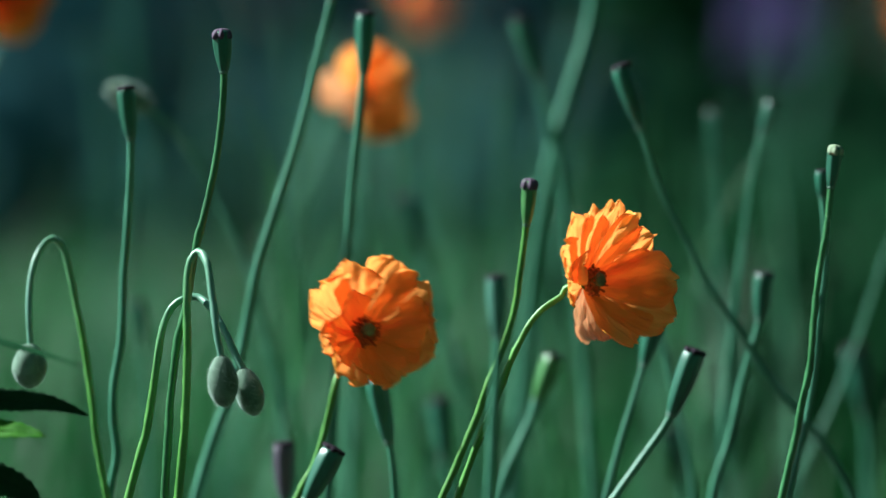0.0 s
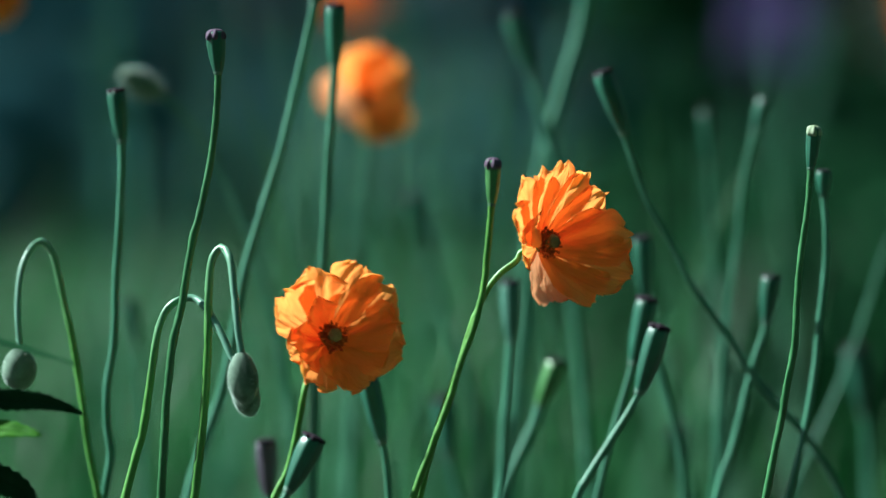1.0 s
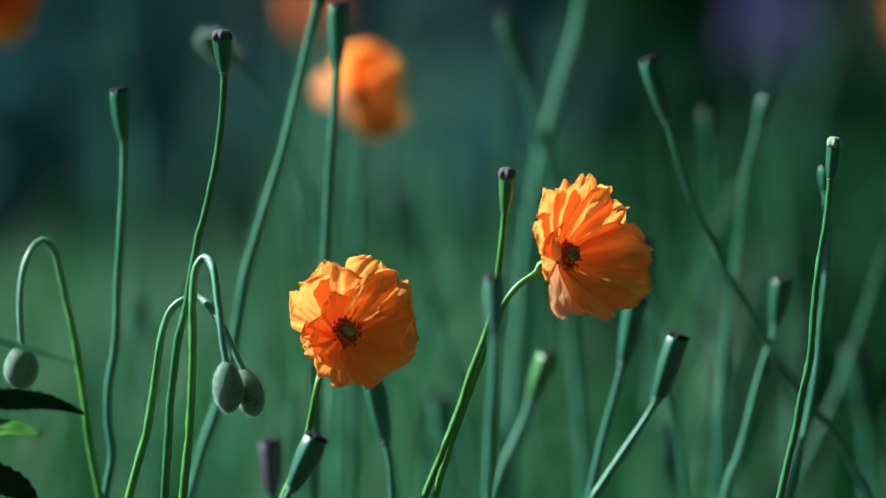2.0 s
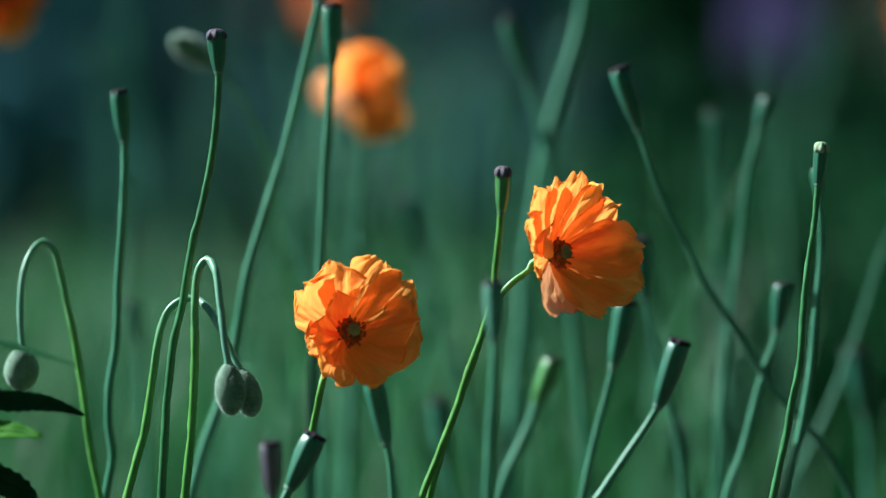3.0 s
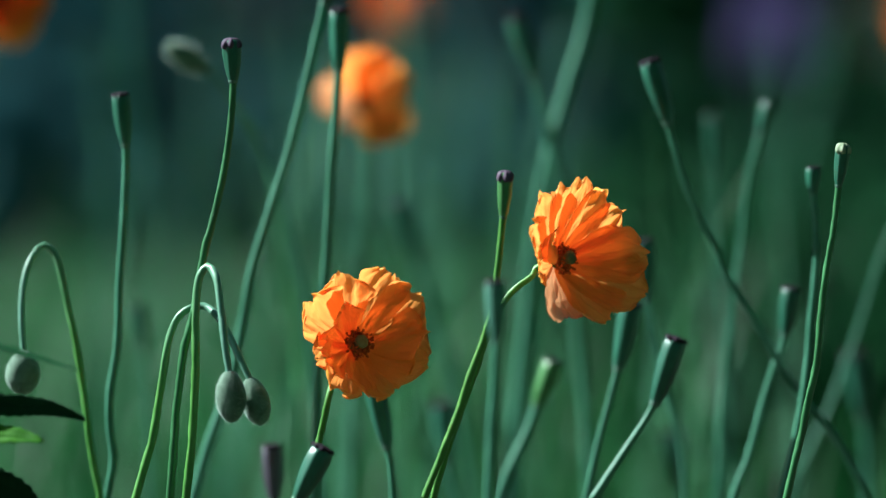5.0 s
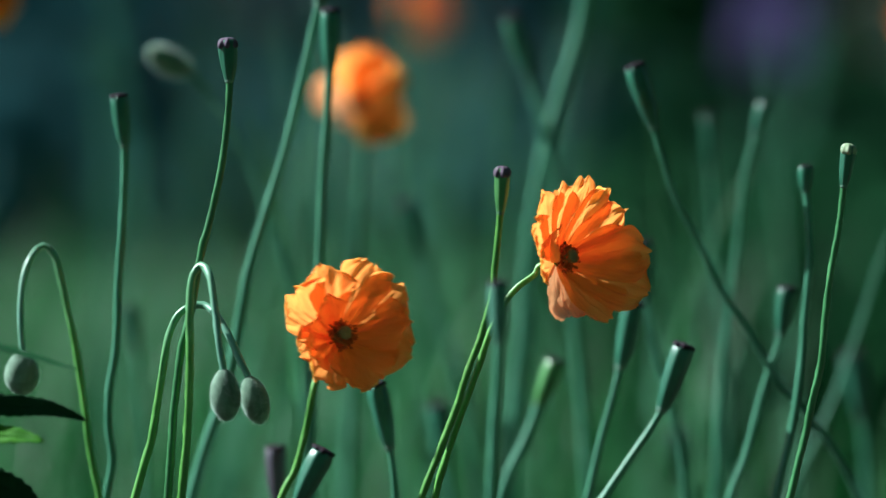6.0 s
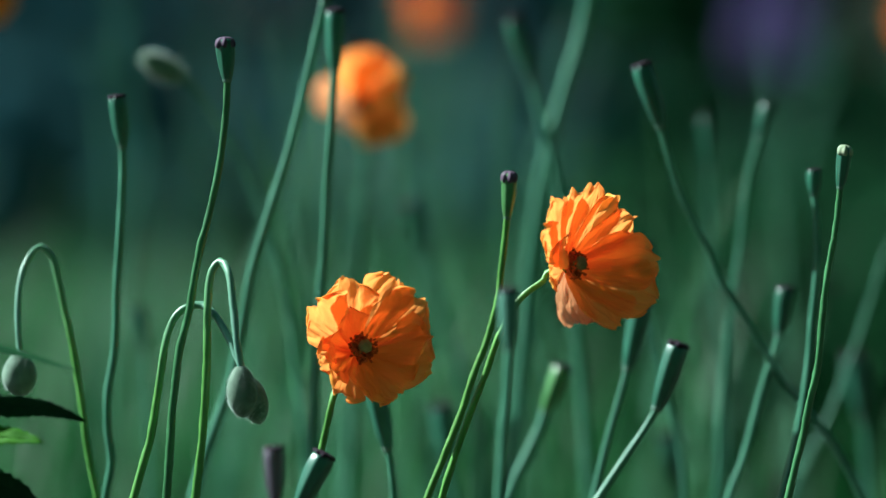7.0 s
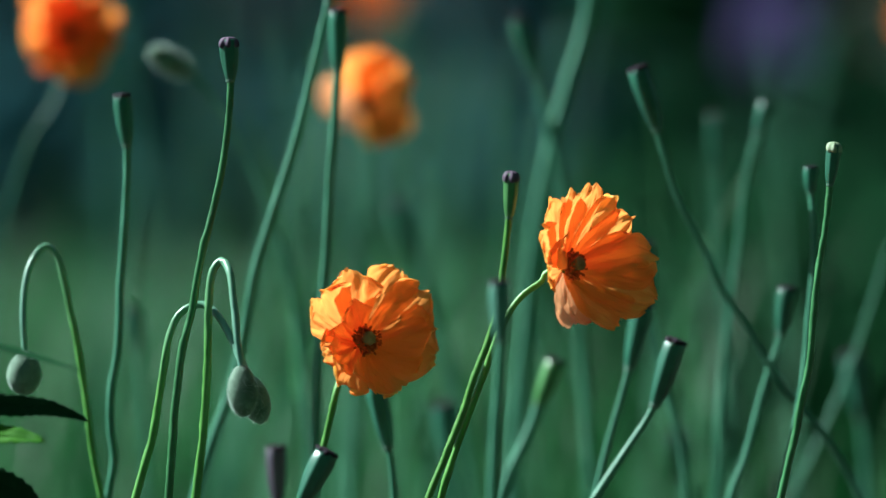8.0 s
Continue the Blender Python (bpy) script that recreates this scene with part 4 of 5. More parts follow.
def motions():
    """The wind: each plant sways about its foot."""
    sway_rng = random.Random(77)
    for ob in deep_plants:
        beat, start, reach = sway_rng.uniform(1.0, 1.8), sway_rng.uniform(0, 6.283), sway_rng.uniform(0.25, 0.8)
        rest = ob.matrix_basis.copy()
        walk(ob, [(k * 0.4, Matrix.Translation(rest.translation) @ Matrix.Rotation(radians(reach * math.sin(start + 6.283 * k * 0.4 / beat)), 4, "Y") @ rest.to_3x3().to_4x4()) for k in range(21)])
    walk(low_poppy, [
        (0, pose(-0.1294, 1.866, 0.0042, 0, 1.68)), (0.1, pose(-0.1301, 1.866, 0.0005, 0, 2.85)), (0.2, pose(-0.1316, 1.866, -0.0046, 0, 1.35)), (0.3, pose(-0.1309, 1.866, -0.0024, 0, -0.80)),
        (0.4, pose(-0.1291, 1.866, 0.0051, 0, -1.41)), (0.5, pose(-0.1291, 1.866, 0.0049, 0, 0.04)), (0.6, pose(-0.1302, 1.866, 0.0003, 0, 0.85)), (0.7, pose(-0.1302, 1.866, 0.0004, 0, 0.20)),
        (0.8, pose(-0.1293, 1.866, 0.0042, 0, -0.99)), (0.9, pose(-0.1295, 1.866, 0.0033, 0, -1.17)), (1, pose(-0.1306, 1.866, -0.0023, 0, -0.67)), (1.1, pose(-0.1306, 1.866, -0.0013, 0, 0.14)),
        (1.2, pose(-0.1294, 1.866, 0.0035, 0, -0.19)), (1.3, pose(-0.1296, 1.866, 0.0028, 0, -0.68)), (1.4, pose(-0.1311, 1.866, -0.0032, 0, -0.64)), (1.5, pose(-0.1316, 1.866, -0.0055, 0, -0.37)),
        (1.6, pose(-0.1312, 1.866, -0.0035, 0, -0.19)), (1.7, pose(-0.1298, 1.866, 0.0020, 0, 0.60)), (2.8, pose(-0.1304, 1.866, -0.0006, 0, -1.14)), (2.9, pose(-0.1292, 1.866, 0.0042, 0, 0.07)),
        (3, pose(-0.1296, 1.866, 0.0027, 0, 0.57)), (3.1, pose(-0.1305, 1.866, -0.0008, 0, -0.10)), (3.2, pose(-0.1306, 1.866, -0.0013, 0, -0.77)), (3.3, pose(-0.1300, 1.866, 0.0011, 0, -1.00)),
        (3.4, pose(-0.1298, 1.866, 0.0020, 0, -0.56)), (3.5, pose(-0.1302, 1.866, 0.0009, 0, 1.29)), (3.6, pose(-0.1301, 1.866, 0.0006, 0, 1.49)), (3.7, pose(-0.1300, 1.866, 0.0012, 0, 0.38)),
        (3.8, pose(-0.1295, 1.866, 0.0030, 0, -0.09)), (3.9, pose(-0.1299, 1.866, 0.0014, 0, -0.19)), (4, pose(-0.1304, 1.866, -0.0002, 0, -0.03)), (4.2, pose(-0.1300, 1.866, 0.0012, 0, -0.31)),
        (4.4, pose(-0.1302, 1.866, 0.0005, 0, -0.28)), (4.5, pose(-0.1303, 1.866, 0.0000, 0, 0.00)), (4.6, pose(-0.1300, 1.866, 0.0013, 0, 0.68)), (4.7, pose(-0.1302, 1.866, 0.0005, 0, 1.32)),
        (5.8, pose(-0.1302, 1.866, 0.0004, 0, -0.06)), (5.9, pose(-0.1299, 1.866, 0.0018, 0, -0.64)), (6, pose(-0.1296, 1.866, 0.0021, 0, -0.09)), (6.1, pose(-0.1295, 1.866, 0.0030, 0, 1.68)),
        (6.2, pose(-0.1294, 1.866, 0.0030, 0, 2.80)), (6.3, pose(-0.1291, 1.866, 0.0039, 0, 2.54)), (6.4, pose(-0.1289, 1.866, 0.0048, 0, 1.58)), (6.5, pose(-0.1304, 1.866, -0.0004, 0, 1.49)),
        (6.6, pose(-0.1304, 1.866, -0.0004, 0, 1.67)), (6.7, pose(-0.1292, 1.866, 0.0039, 0, 0.90)), (6.8, pose(-0.1288, 1.866, 0.0057, 0, 0.77)), (6.9, pose(-0.1302, 1.866, 0.0005, 0, 1.71)),
        (7, pose(-0.1304, 1.866, -0.0005, 0, 1.62)), (7.1, pose(-0.1295, 1.866, 0.0031, 0, 0.72)), (7.2, pose(-0.1291, 1.866, 0.0045, 0, 0.83)), (7.3, pose(-0.1297, 1.866, 0.0022, 0, 1.28)),
        (7.4, pose(-0.1301, 1.866, 0.0008, 0, 0.87)), (7.5, pose(-0.1298, 1.866, 0.0020, 0, -0.23)), (7.6, pose(-0.1298, 1.866, 0.0021, 0, -0.14)), (7.7, pose(-0.1295, 1.866, 0.0028, 0, 1.03)),
        (7.8, pose(-0.1297, 1.866, 0.0023, 0, 1.49)), (7.9, pose(-0.1295, 1.866, 0.0026, 0, 2.17)), (8, pose(-0.1296, 1.866, 0.0028, 0, 1.77))])
    walk(high_poppy, [
        (0, pose(-0.0411, 1.85, -0.0073, 0, 2.47)), (0.1, pose(-0.0411, 1.85, -0.0079, 0, 2.70)), (0.2, pose(-0.0407, 1.85, -0.0068, 0, 2.32)), (0.3, pose(-0.0388, 1.85, -0.0006, 0, 1.12)),
        (0.4, pose(-0.0380, 1.85, 0.0024, 0, 0.06)), (0.5, pose(-0.0383, 1.85, 0.0014, 0, -0.35)), (0.6, pose(-0.0381, 1.85, 0.0021, 0, 0.46)), (0.7, pose(-0.0383, 1.85, 0.0014, 0, 0.49)),
        (0.8, pose(-0.0380, 1.85, 0.0024, 0, -0.02)), (0.9, pose(-0.0377, 1.85, 0.0036, 0, -0.80)), (1, pose(-0.0379, 1.85, 0.0030, 0, -1.18)), (1.1, pose(-0.0379, 1.85, 0.0030, 0, -0.77)),
        (1.2, pose(-0.0377, 1.85, 0.0036, 0, 0.05)), (1.3, pose(-0.0380, 1.85, 0.0026, 0, -0.26)), (1.4, pose(-0.0380, 1.85, 0.0025, 0, -0.18)), (1.5, pose(-0.0383, 1.85, 0.0011, 0, -0.31)),
        (1.6, pose(-0.0385, 1.85, 0.0006, 0, -0.29)), (1.7, pose(-0.0389, 1.85, -0.0010, 0, 0.51)), (2.8, pose(-0.0380, 1.85, 0.0025, 0, -0.64)), (2.9, pose(-0.0383, 1.85, 0.0012, 0, -0.40)),
        (3, pose(-0.0386, 1.85, 0.0003, 0, -0.27)), (3.2, pose(-0.0384, 1.85, 0.0010, 0, -0.35)), (3.4, pose(-0.0383, 1.85, 0.0011, 0, -0.24)), (3.5, pose(-0.0385, 1.85, 0.0003, 0, 0.14)),
        (3.7, pose(-0.0385, 1.85, 0.0006, 0, 0.29)), (3.8, pose(-0.0385, 1.85, 0.0006, 0, 0.29)), (3.9, pose(-0.0384, 1.85, 0.0011, 0, -0.51)), (4, pose(-0.0384, 1.85, 0.0012, 0, -0.61)),
        (4.1, pose(-0.0383, 1.85, 0.0014, 0, -0.29)), (4.2, pose(-0.0383, 1.85, 0.0015, 0, -0.45)), (4.4, pose(-0.0384, 1.85, 0.0008, 0, -0.19)), (4.5, pose(-0.0386, 1.85, 0.0000, 0, 0.00)),
        (4.6, pose(-0.0387, 1.85, -0.0004, 0, 0.37)), (4.7, pose(-0.0385, 1.85, 0.0003, 0, -0.09)), (5.8, pose(-0.0387, 1.85, -0.0002, 0, 0.48)), (5.9, pose(-0.0386, 1.85, 0.0003, 0, 0.30)),
        (6, pose(-0.0384, 1.85, 0.0010, 0, 0.15)), (6.1, pose(-0.0387, 1.85, -0.0003, 0, 0.79)), (6.2, pose(-0.0391, 1.85, -0.0016, 0, 1.40)), (6.3, pose(-0.0393, 1.85, -0.0023, 0, 1.63)),
        (6.4, pose(-0.0392, 1.85, -0.0019, 0, 1.26)), (6.5, pose(-0.0384, 1.85, 0.0007, 0, 0.44)), (6.6, pose(-0.0386, 1.85, 0.0002, 0, 0.54)), (6.7, pose(-0.0388, 1.85, -0.0008, 0, 1.13)),
        (6.8, pose(-0.0388, 1.85, -0.0007, 0, 0.89)), (6.9, pose(-0.0386, 1.85, 0.0002, 0, 0.53)), (7, pose(-0.0386, 1.85, -0.0003, 0, 0.78)), (7.2, pose(-0.0387, 1.85, -0.0001, 0, 0.79)),
        (7.3, pose(-0.0387, 1.85, -0.0002, 0, 0.91)), (7.4, pose(-0.0386, 1.85, 0.0003, 0, 0.50)), (7.5, pose(-0.0385, 1.85, 0.0003, 0, 0.42)), (7.6, pose(-0.0385, 1.85, 0.0006, 0, 0.17)),
        (7.7, pose(-0.0383, 1.85, 0.0013, 0, -0.28)), (7.8, pose(-0.0384, 1.85, 0.0009, 0, 0.12)), (7.9, pose(-0.0388, 1.85, -0.0008, 0, 0.77)), (8, pose(-0.0388, 1.85, -0.0011, 0, 0.70))])
    walk(tall_seedhead, [
        (0, pose(-0.1306, 1.85, -0.0002, 0, 0.30)), (0.5, pose(-0.1306, 1.85, -0.0001, 0, -0.03)), (1, pose(-0.1307, 1.85, -0.0009, 0, -0.02)), (1.5, pose(-0.1307, 1.85, -0.0011, 0, 0.43)),
        (3, pose(-0.1306, 1.85, -0.0002, 0, 0.00)), (3.5, pose(-0.1307, 1.85, -0.0006, 0, 0.27)), (4, pose(-0.1306, 1.85, -0.0002, 0, -0.11)), (4.5, pose(-0.1306, 1.85, 0.0000, 0, 0.00)),
        (4.7, pose(-0.1308, 1.85, -0.0017, 0, 0.86)), (6, pose(-0.1308, 1.85, -0.0017, 0, 0.64)), (6.5, pose(-0.1307, 1.85, -0.0013, 0, 0.54)), (7, pose(-0.1307, 1.85, -0.0009, 0, 0.49)),
        (7.5, pose(-0.1307, 1.85, -0.0007, 0, 0.29)), (8, pose(-0.1307, 1.85, -0.0013, 0, 0.69))])
    walk(middle_seedhead, [
        (0, pose(-0.0549, 1.825, -0.0031, 0, 1.56)), (0.1, pose(-0.0552, 1.825, -0.0044, 0, 1.97)), (0.2, pose(-0.0549, 1.825, -0.0032, 0, 1.60)), (0.3, pose(-0.0543, 1.825, -0.0001, 0, 0.64)),
        (0.5, pose(-0.0539, 1.825, 0.0014, 0, -0.42)), (0.6, pose(-0.0540, 1.825, 0.0010, 0, -0.03)), (0.8, pose(-0.0539, 1.825, 0.0018, 0, -0.40)), (1, pose(-0.0538, 1.825, 0.0021, 0, -0.85)),
        (1.2, pose(-0.0539, 1.825, 0.0015, 0, -0.18)), (1.5, pose(-0.0541, 1.825, 0.0008, 0, -0.31)), (1.7, pose(-0.0545, 1.825, -0.0010, 0, 0.21)), (2.8, pose(-0.0541, 1.825, 0.0004, 0, -0.44)),
        (3, pose(-0.0542, 1.825, -0.0000, 0, -0.18)), (3.5, pose(-0.0542, 1.825, 0.0003, 0, -0.08)), (4, pose(-0.0541, 1.825, 0.0007, 0, -0.47)), (4.5, pose(-0.0542, 1.825, 0.0000, 0, 0.00)),
        (4.7, pose(-0.0542, 1.825, 0.0002, 0, -0.11)), (5.8, pose(-0.0543, 1.825, -0.0003, 0, 0.23)), (6, pose(-0.0539, 1.825, 0.0017, 0, -0.27)), (6.2, pose(-0.0543, 1.825, -0.0004, 0, 0.58)),
        (6.3, pose(-0.0545, 1.825, -0.0010, 0, 0.78)), (6.5, pose(-0.0539, 1.825, 0.0014, 0, -0.12)), (6.7, pose(-0.0541, 1.825, 0.0004, 0, 0.41)), (7, pose(-0.0541, 1.825, 0.0008, 0, 0.19)),
        (7.5, pose(-0.0540, 1.825, 0.0010, 0, 0.01)), (7.7, pose(-0.0539, 1.825, 0.0015, 0, -0.33)), (8, pose(-0.0541, 1.825, 0.0005, 0, 0.31))])
    walk(far_right_seedhead, [
        (0, pose(0.1212, 1.85, -0.0026, 0, 0.71)), (0.2, pose(0.1214, 1.85, -0.0008, 0, 1.77)), (0.5, pose(0.1221, 1.85, 0.0043, 0, 0.25)), (0.7, pose(0.1214, 1.85, -0.0006, 0, 0.59)),
        (0.8, pose(0.1217, 1.85, 0.0022, 0, 0.10)), (1, pose(0.1220, 1.85, 0.0045, 0, -0.69)), (1.2, pose(0.1217, 1.85, 0.0016, 0, 0.45)), (1.5, pose(0.1217, 1.85, 0.0016, 0, -0.87)),
        (1.7, pose(0.1216, 1.85, 0.0004, 0, 0.73)), (2.8, pose(0.1216, 1.85, 0.0012, 0, -0.07)), (3, pose(0.1213, 1.85, -0.0017, 0, -0.13)), (3.5, pose(0.1216, 1.85, 0.0008, 0, 0.84)),
        (4, pose(0.1216, 1.85, 0.0013, 0, 0.63)), (4.5, pose(0.1215, 1.85, 0.0000, 0, 0.00)), (4.7, pose(0.1216, 1.85, 0.0008, 0, 1.22)), (5.8, pose(0.1215, 1.85, 0.0004, 0, 0.75)),
        (6, pose(0.1217, 1.85, 0.0008, 0, 1.45)), (6.5, pose(0.1218, 1.85, 0.0015, 0, 2.31)), (7, pose(0.1216, 1.85, 0.0006, 0, 1.24)), (7.5, pose(0.1219, 1.85, 0.0023, 0, 1.73)),
        (8, pose(0.1217, 1.85, 0.0008, 0, 0.57))])
    walk(shaded_seedhead, [
        (0, pose(0.1417, 1.95, -0.0034, 0, 0.49)), (0.5, pose(0.1416, 1.95, -0.0043, 0, 0.77)), (1, pose(0.1417, 1.95, -0.0036, 0, 0.57)), (1.5, pose(0.1419, 1.95, -0.0014, 0, 0.69)),
        (3, pose(0.1419, 1.95, -0.0019, 0, 0.17)), (3.5, pose(0.1421, 1.95, 0.0009, 0, -0.27)), (4, pose(0.1421, 1.95, 0.0007, 0, -0.23)), (4.5, pose(0.1420, 1.95, 0.0000, 0, 0.00)),
        (6, pose(0.1420, 1.95, 0.0005, 0, -0.68)), (6.5, pose(0.1420, 1.95, -0.0006, 0, -0.07)), (7, pose(0.1420, 1.95, -0.0002, 0, -0.11)), (7.5, pose(0.1420, 1.95, -0.0005, 0, -0.14)),
        (8, pose(0.1420, 1.95, 0.0005, 0, -0.34))])
    walk(left_seedhead, [
        (0, pose(-0.1734, 1.93, 0.0007, 0, 0.29)), (0.5, pose(-0.1735, 1.93, -0.0003, 0, 0.14)), (1, pose(-0.1735, 1.93, -0.0009, 0, -0.27)), (1.5, pose(-0.1735, 1.93, -0.0005, 0, -0.20)),
        (3, pose(-0.1735, 1.93, -0.0006, 0, -0.10)), (3.5, pose(-0.1735, 1.93, -0.0003, 0, -0.14)), (4, pose(-0.1735, 1.93, -0.0005, 0, -0.34)), (4.5, pose(-0.1734, 1.93, 0.0000, 0, 0.00)),
        (6, pose(-0.1735, 1.93, -0.0006, 0, -0.10)), (6.5, pose(-0.1735, 1.93, -0.0003, 0, -0.14)), (7, pose(-0.1735, 1.93, -0.0004, 0, -0.21)), (7.5, pose(-0.1735, 1.93, -0.0003, 0, -0.14)),
        (8, pose(-0.1735, 1.93, -0.0002, 0, 0.07))])
    walk(leaning_seedhead, [
        (0, pose(0.2594, 1.97, 0.0024, 0, -1.80)), (0.1, pose(0.2578, 1.97, 0.0070, 0, -0.35)), (0.2, pose(0.2581, 1.97, 0.0067, 0, 0.76)), (0.3, pose(0.2605, 1.97, -0.0002, 0, 0.73)),
        (0.4, pose(0.2634, 1.97, -0.0086, 0, 0.46)), (0.5, pose(0.2638, 1.97, -0.0098, 0, 0.68)), (0.6, pose(0.2617, 1.97, -0.0039, 0, 0.94)), (0.7, pose(0.2591, 1.97, 0.0038, 0, 0.67)),
        (0.8, pose(0.2577, 1.97, 0.0073, 0, -0.47)), (0.9, pose(0.2578, 1.97, 0.0065, 0, -1.94)), (1, pose(0.2593, 1.97, 0.0026, 0, -2.88)), (1.1, pose(0.2601, 1.97, 0.0007, 0, -2.44)),
        (1.2, pose(0.2610, 1.97, -0.0015, 0, -1.12)), (1.3, pose(0.2607, 1.97, -0.0008, 0, 0.47)), (1.4, pose(0.2606, 1.97, -0.0006, 0, 1.68)), (1.5, pose(0.2607, 1.97, -0.0009, 0, 1.50)),
        (1.6, pose(0.2609, 1.97, -0.0015, 0, 0.67)), (1.7, pose(0.2608, 1.97, -0.0011, 0, 0.05)), (2.8, pose(0.2594, 1.97, 0.0027, 0, -0.55)), (3, pose(0.2596, 1.97, 0.0019, 0, -1.93)),
        (3.2, pose(0.2596, 1.97, 0.0021, 0, -1.32)), (3.3, pose(0.2601, 1.97, 0.0007, 0, 0.53)), (3.4, pose(0.2602, 1.97, 0.0006, 0, 1.03)), (3.5, pose(0.2602, 1.97, 0.0006, 0, 0.63)),
        (3.6, pose(0.2597, 1.97, 0.0019, 0, -0.08)), (3.7, pose(0.2594, 1.97, 0.0026, 0, -1.39)), (3.8, pose(0.2593, 1.97, 0.0026, 0, -1.66)), (4, pose(0.2591, 1.97, 0.0033, 0, -0.95)),
        (4.2, pose(0.2601, 1.97, 0.0009, 0, 0.31)), (4.5, pose(0.2604, 1.97, 0.0000, 0, 0.00)), (4.7, pose(0.2601, 1.97, 0.0007, 0, -0.07)), (5.8, pose(0.2593, 1.97, 0.0028, 0, -0.71)),
        (6, pose(0.2595, 1.97, 0.0024, 0, -1.00)), (6.3, pose(0.2604, 1.97, 0.0001, 0, 0.37)), (6.5, pose(0.2602, 1.97, 0.0006, 0, -0.04)), (7, pose(0.2595, 1.97, 0.0023, 0, -0.57)),
        (7.5, pose(0.2600, 1.97, 0.0011, 0, -0.89)), (8, pose(0.2600, 1.97, 0.0010, 0, -0.86))])
    walk(tilted_seedhead, [
        (0, pose(-0.0059, 1.92, -0.0048, 0, 2.22)), (0.2, pose(-0.0059, 1.92, -0.0033, 0, 2.05)), (0.5, pose(-0.0047, 1.92, -0.0004, 0, -0.02)), (0.8, pose(-0.0048, 1.92, -0.0005, 0, -0.65)),
        (1, pose(-0.0044, 1.92, -0.0001, 0, -0.86)), (1.2, pose(-0.0044, 1.92, 0.0005, 0, 0.15)), (1.5, pose(-0.0048, 1.92, -0.0008, 0, -0.14)), (1.7, pose(-0.0049, 1.92, -0.0008, 0, 0.50)),
        (3, pose(-0.0055, 1.92, -0.0029, 0, 0.94)), (3.5, pose(-0.0050, 1.92, -0.0016, 0, 0.46)), (4, pose(-0.0048, 1.92, -0.0004, 0, -0.25)), (4.5, pose(-0.0046, 1.92, 0.0000, 0, 0.00)),
        (6, pose(-0.0051, 1.92, -0.0021, 0, 1.21)), (6.5, pose(-0.0053, 1.92, -0.0021, 0, 1.07)), (7, pose(-0.0051, 1.92, -0.0017, 0, 0.76)), (7.5, pose(-0.0051, 1.92, -0.0014, 0, 0.49)),
        (8, pose(-0.0049, 1.92, -0.0012, 0, 0.53))])
    walk(hidden_seedhead, [
        (0, pose(0.0481, 1.97, 0.0010, 0, 2.53)), (0.5, pose(0.0480, 1.97, 0.0004, 0, 1.27)), (1, pose(0.0480, 1.97, 0.0009, 0, 1.60)), (1.5, pose(0.0480, 1.97, 0.0007, 0, 1.31)),
        (3, pose(0.0478, 1.97, -0.0010, 0, -0.08)), (3.5, pose(0.0479, 1.97, 0.0000, 0, 0.05)), (4, pose(0.0479, 1.97, -0.0001, 0, -0.29)), (4.5, pose(0.0479, 1.97, 0.0000, 0, 0.00)),
        (6, pose(0.0480, 1.97, 0.0008, 0, 0.48)), (6.5, pose(0.0480, 1.97, 0.0014, 0, 0.56)), (7, pose(0.0481, 1.97, 0.0013, 0, 1.10)), (7.5, pose(0.0480, 1.97, 0.0012, 0, 1.01)),
        (8, pose(0.0480, 1.97, 0.0008, 0, 1.26))])
    walk(dim_seedhead, [
        (0, pose(0.1316, 2.05, -0.0100, 0, 0.75)), (0.5, pose(0.1309, 2.05, -0.0008, 0, -0.05)), (1, pose(0.1309, 2.05, -0.0012, 0, -0.23)), (1.5, pose(0.1310, 2.05, -0.0018, 0, -0.16)),
        (3, pose(0.1309, 2.05, -0.0011, 0, -0.28)), (3.5, pose(0.1309, 2.05, -0.0004, 0, -0.18)), (4.5, pose(0.1308, 2.05, 0.0000, 0, 0.00)), (6, pose(0.1309, 2.05, -0.0005, 0, -0.14)),
        (7, pose(0.1309, 2.05, -0.0012, 0, -0.06)), (8, pose(0.1309, 2.05, -0.0013, 0, 0.03))])
    walk(upright_seedhead, [
        (0, pose(0.0939, 2, 0.0023, 0, -2.27)), (0.5, pose(0.0939, 2, 0.0018, 0, -2.21)), (1, pose(0.0938, 2, 0.0012, 0, -1.71)), (1.5, pose(0.0938, 2, 0.0012, 0, -1.03)),
        (3, pose(0.0934, 2, -0.0008, 0, -0.74)), (3.5, pose(0.0938, 2, 0.0010, 0, -0.08)), (4, pose(0.0936, 2, 0.0003, 0, -0.60)), (4.5, pose(0.0936, 2, 0.0000, 0, 0.00)),
        (6, pose(0.0935, 2, -0.0002, 0, -0.40)), (6.5, pose(0.0936, 2, 0.0001, 0, -0.10)), (7, pose(0.0936, 2, 0.0003, 0, -0.55)), (7.5, pose(0.0935, 2, -0.0001, 0, -0.40)),
        (8, pose(0.0935, 2, -0.0001, 0, -0.40))])
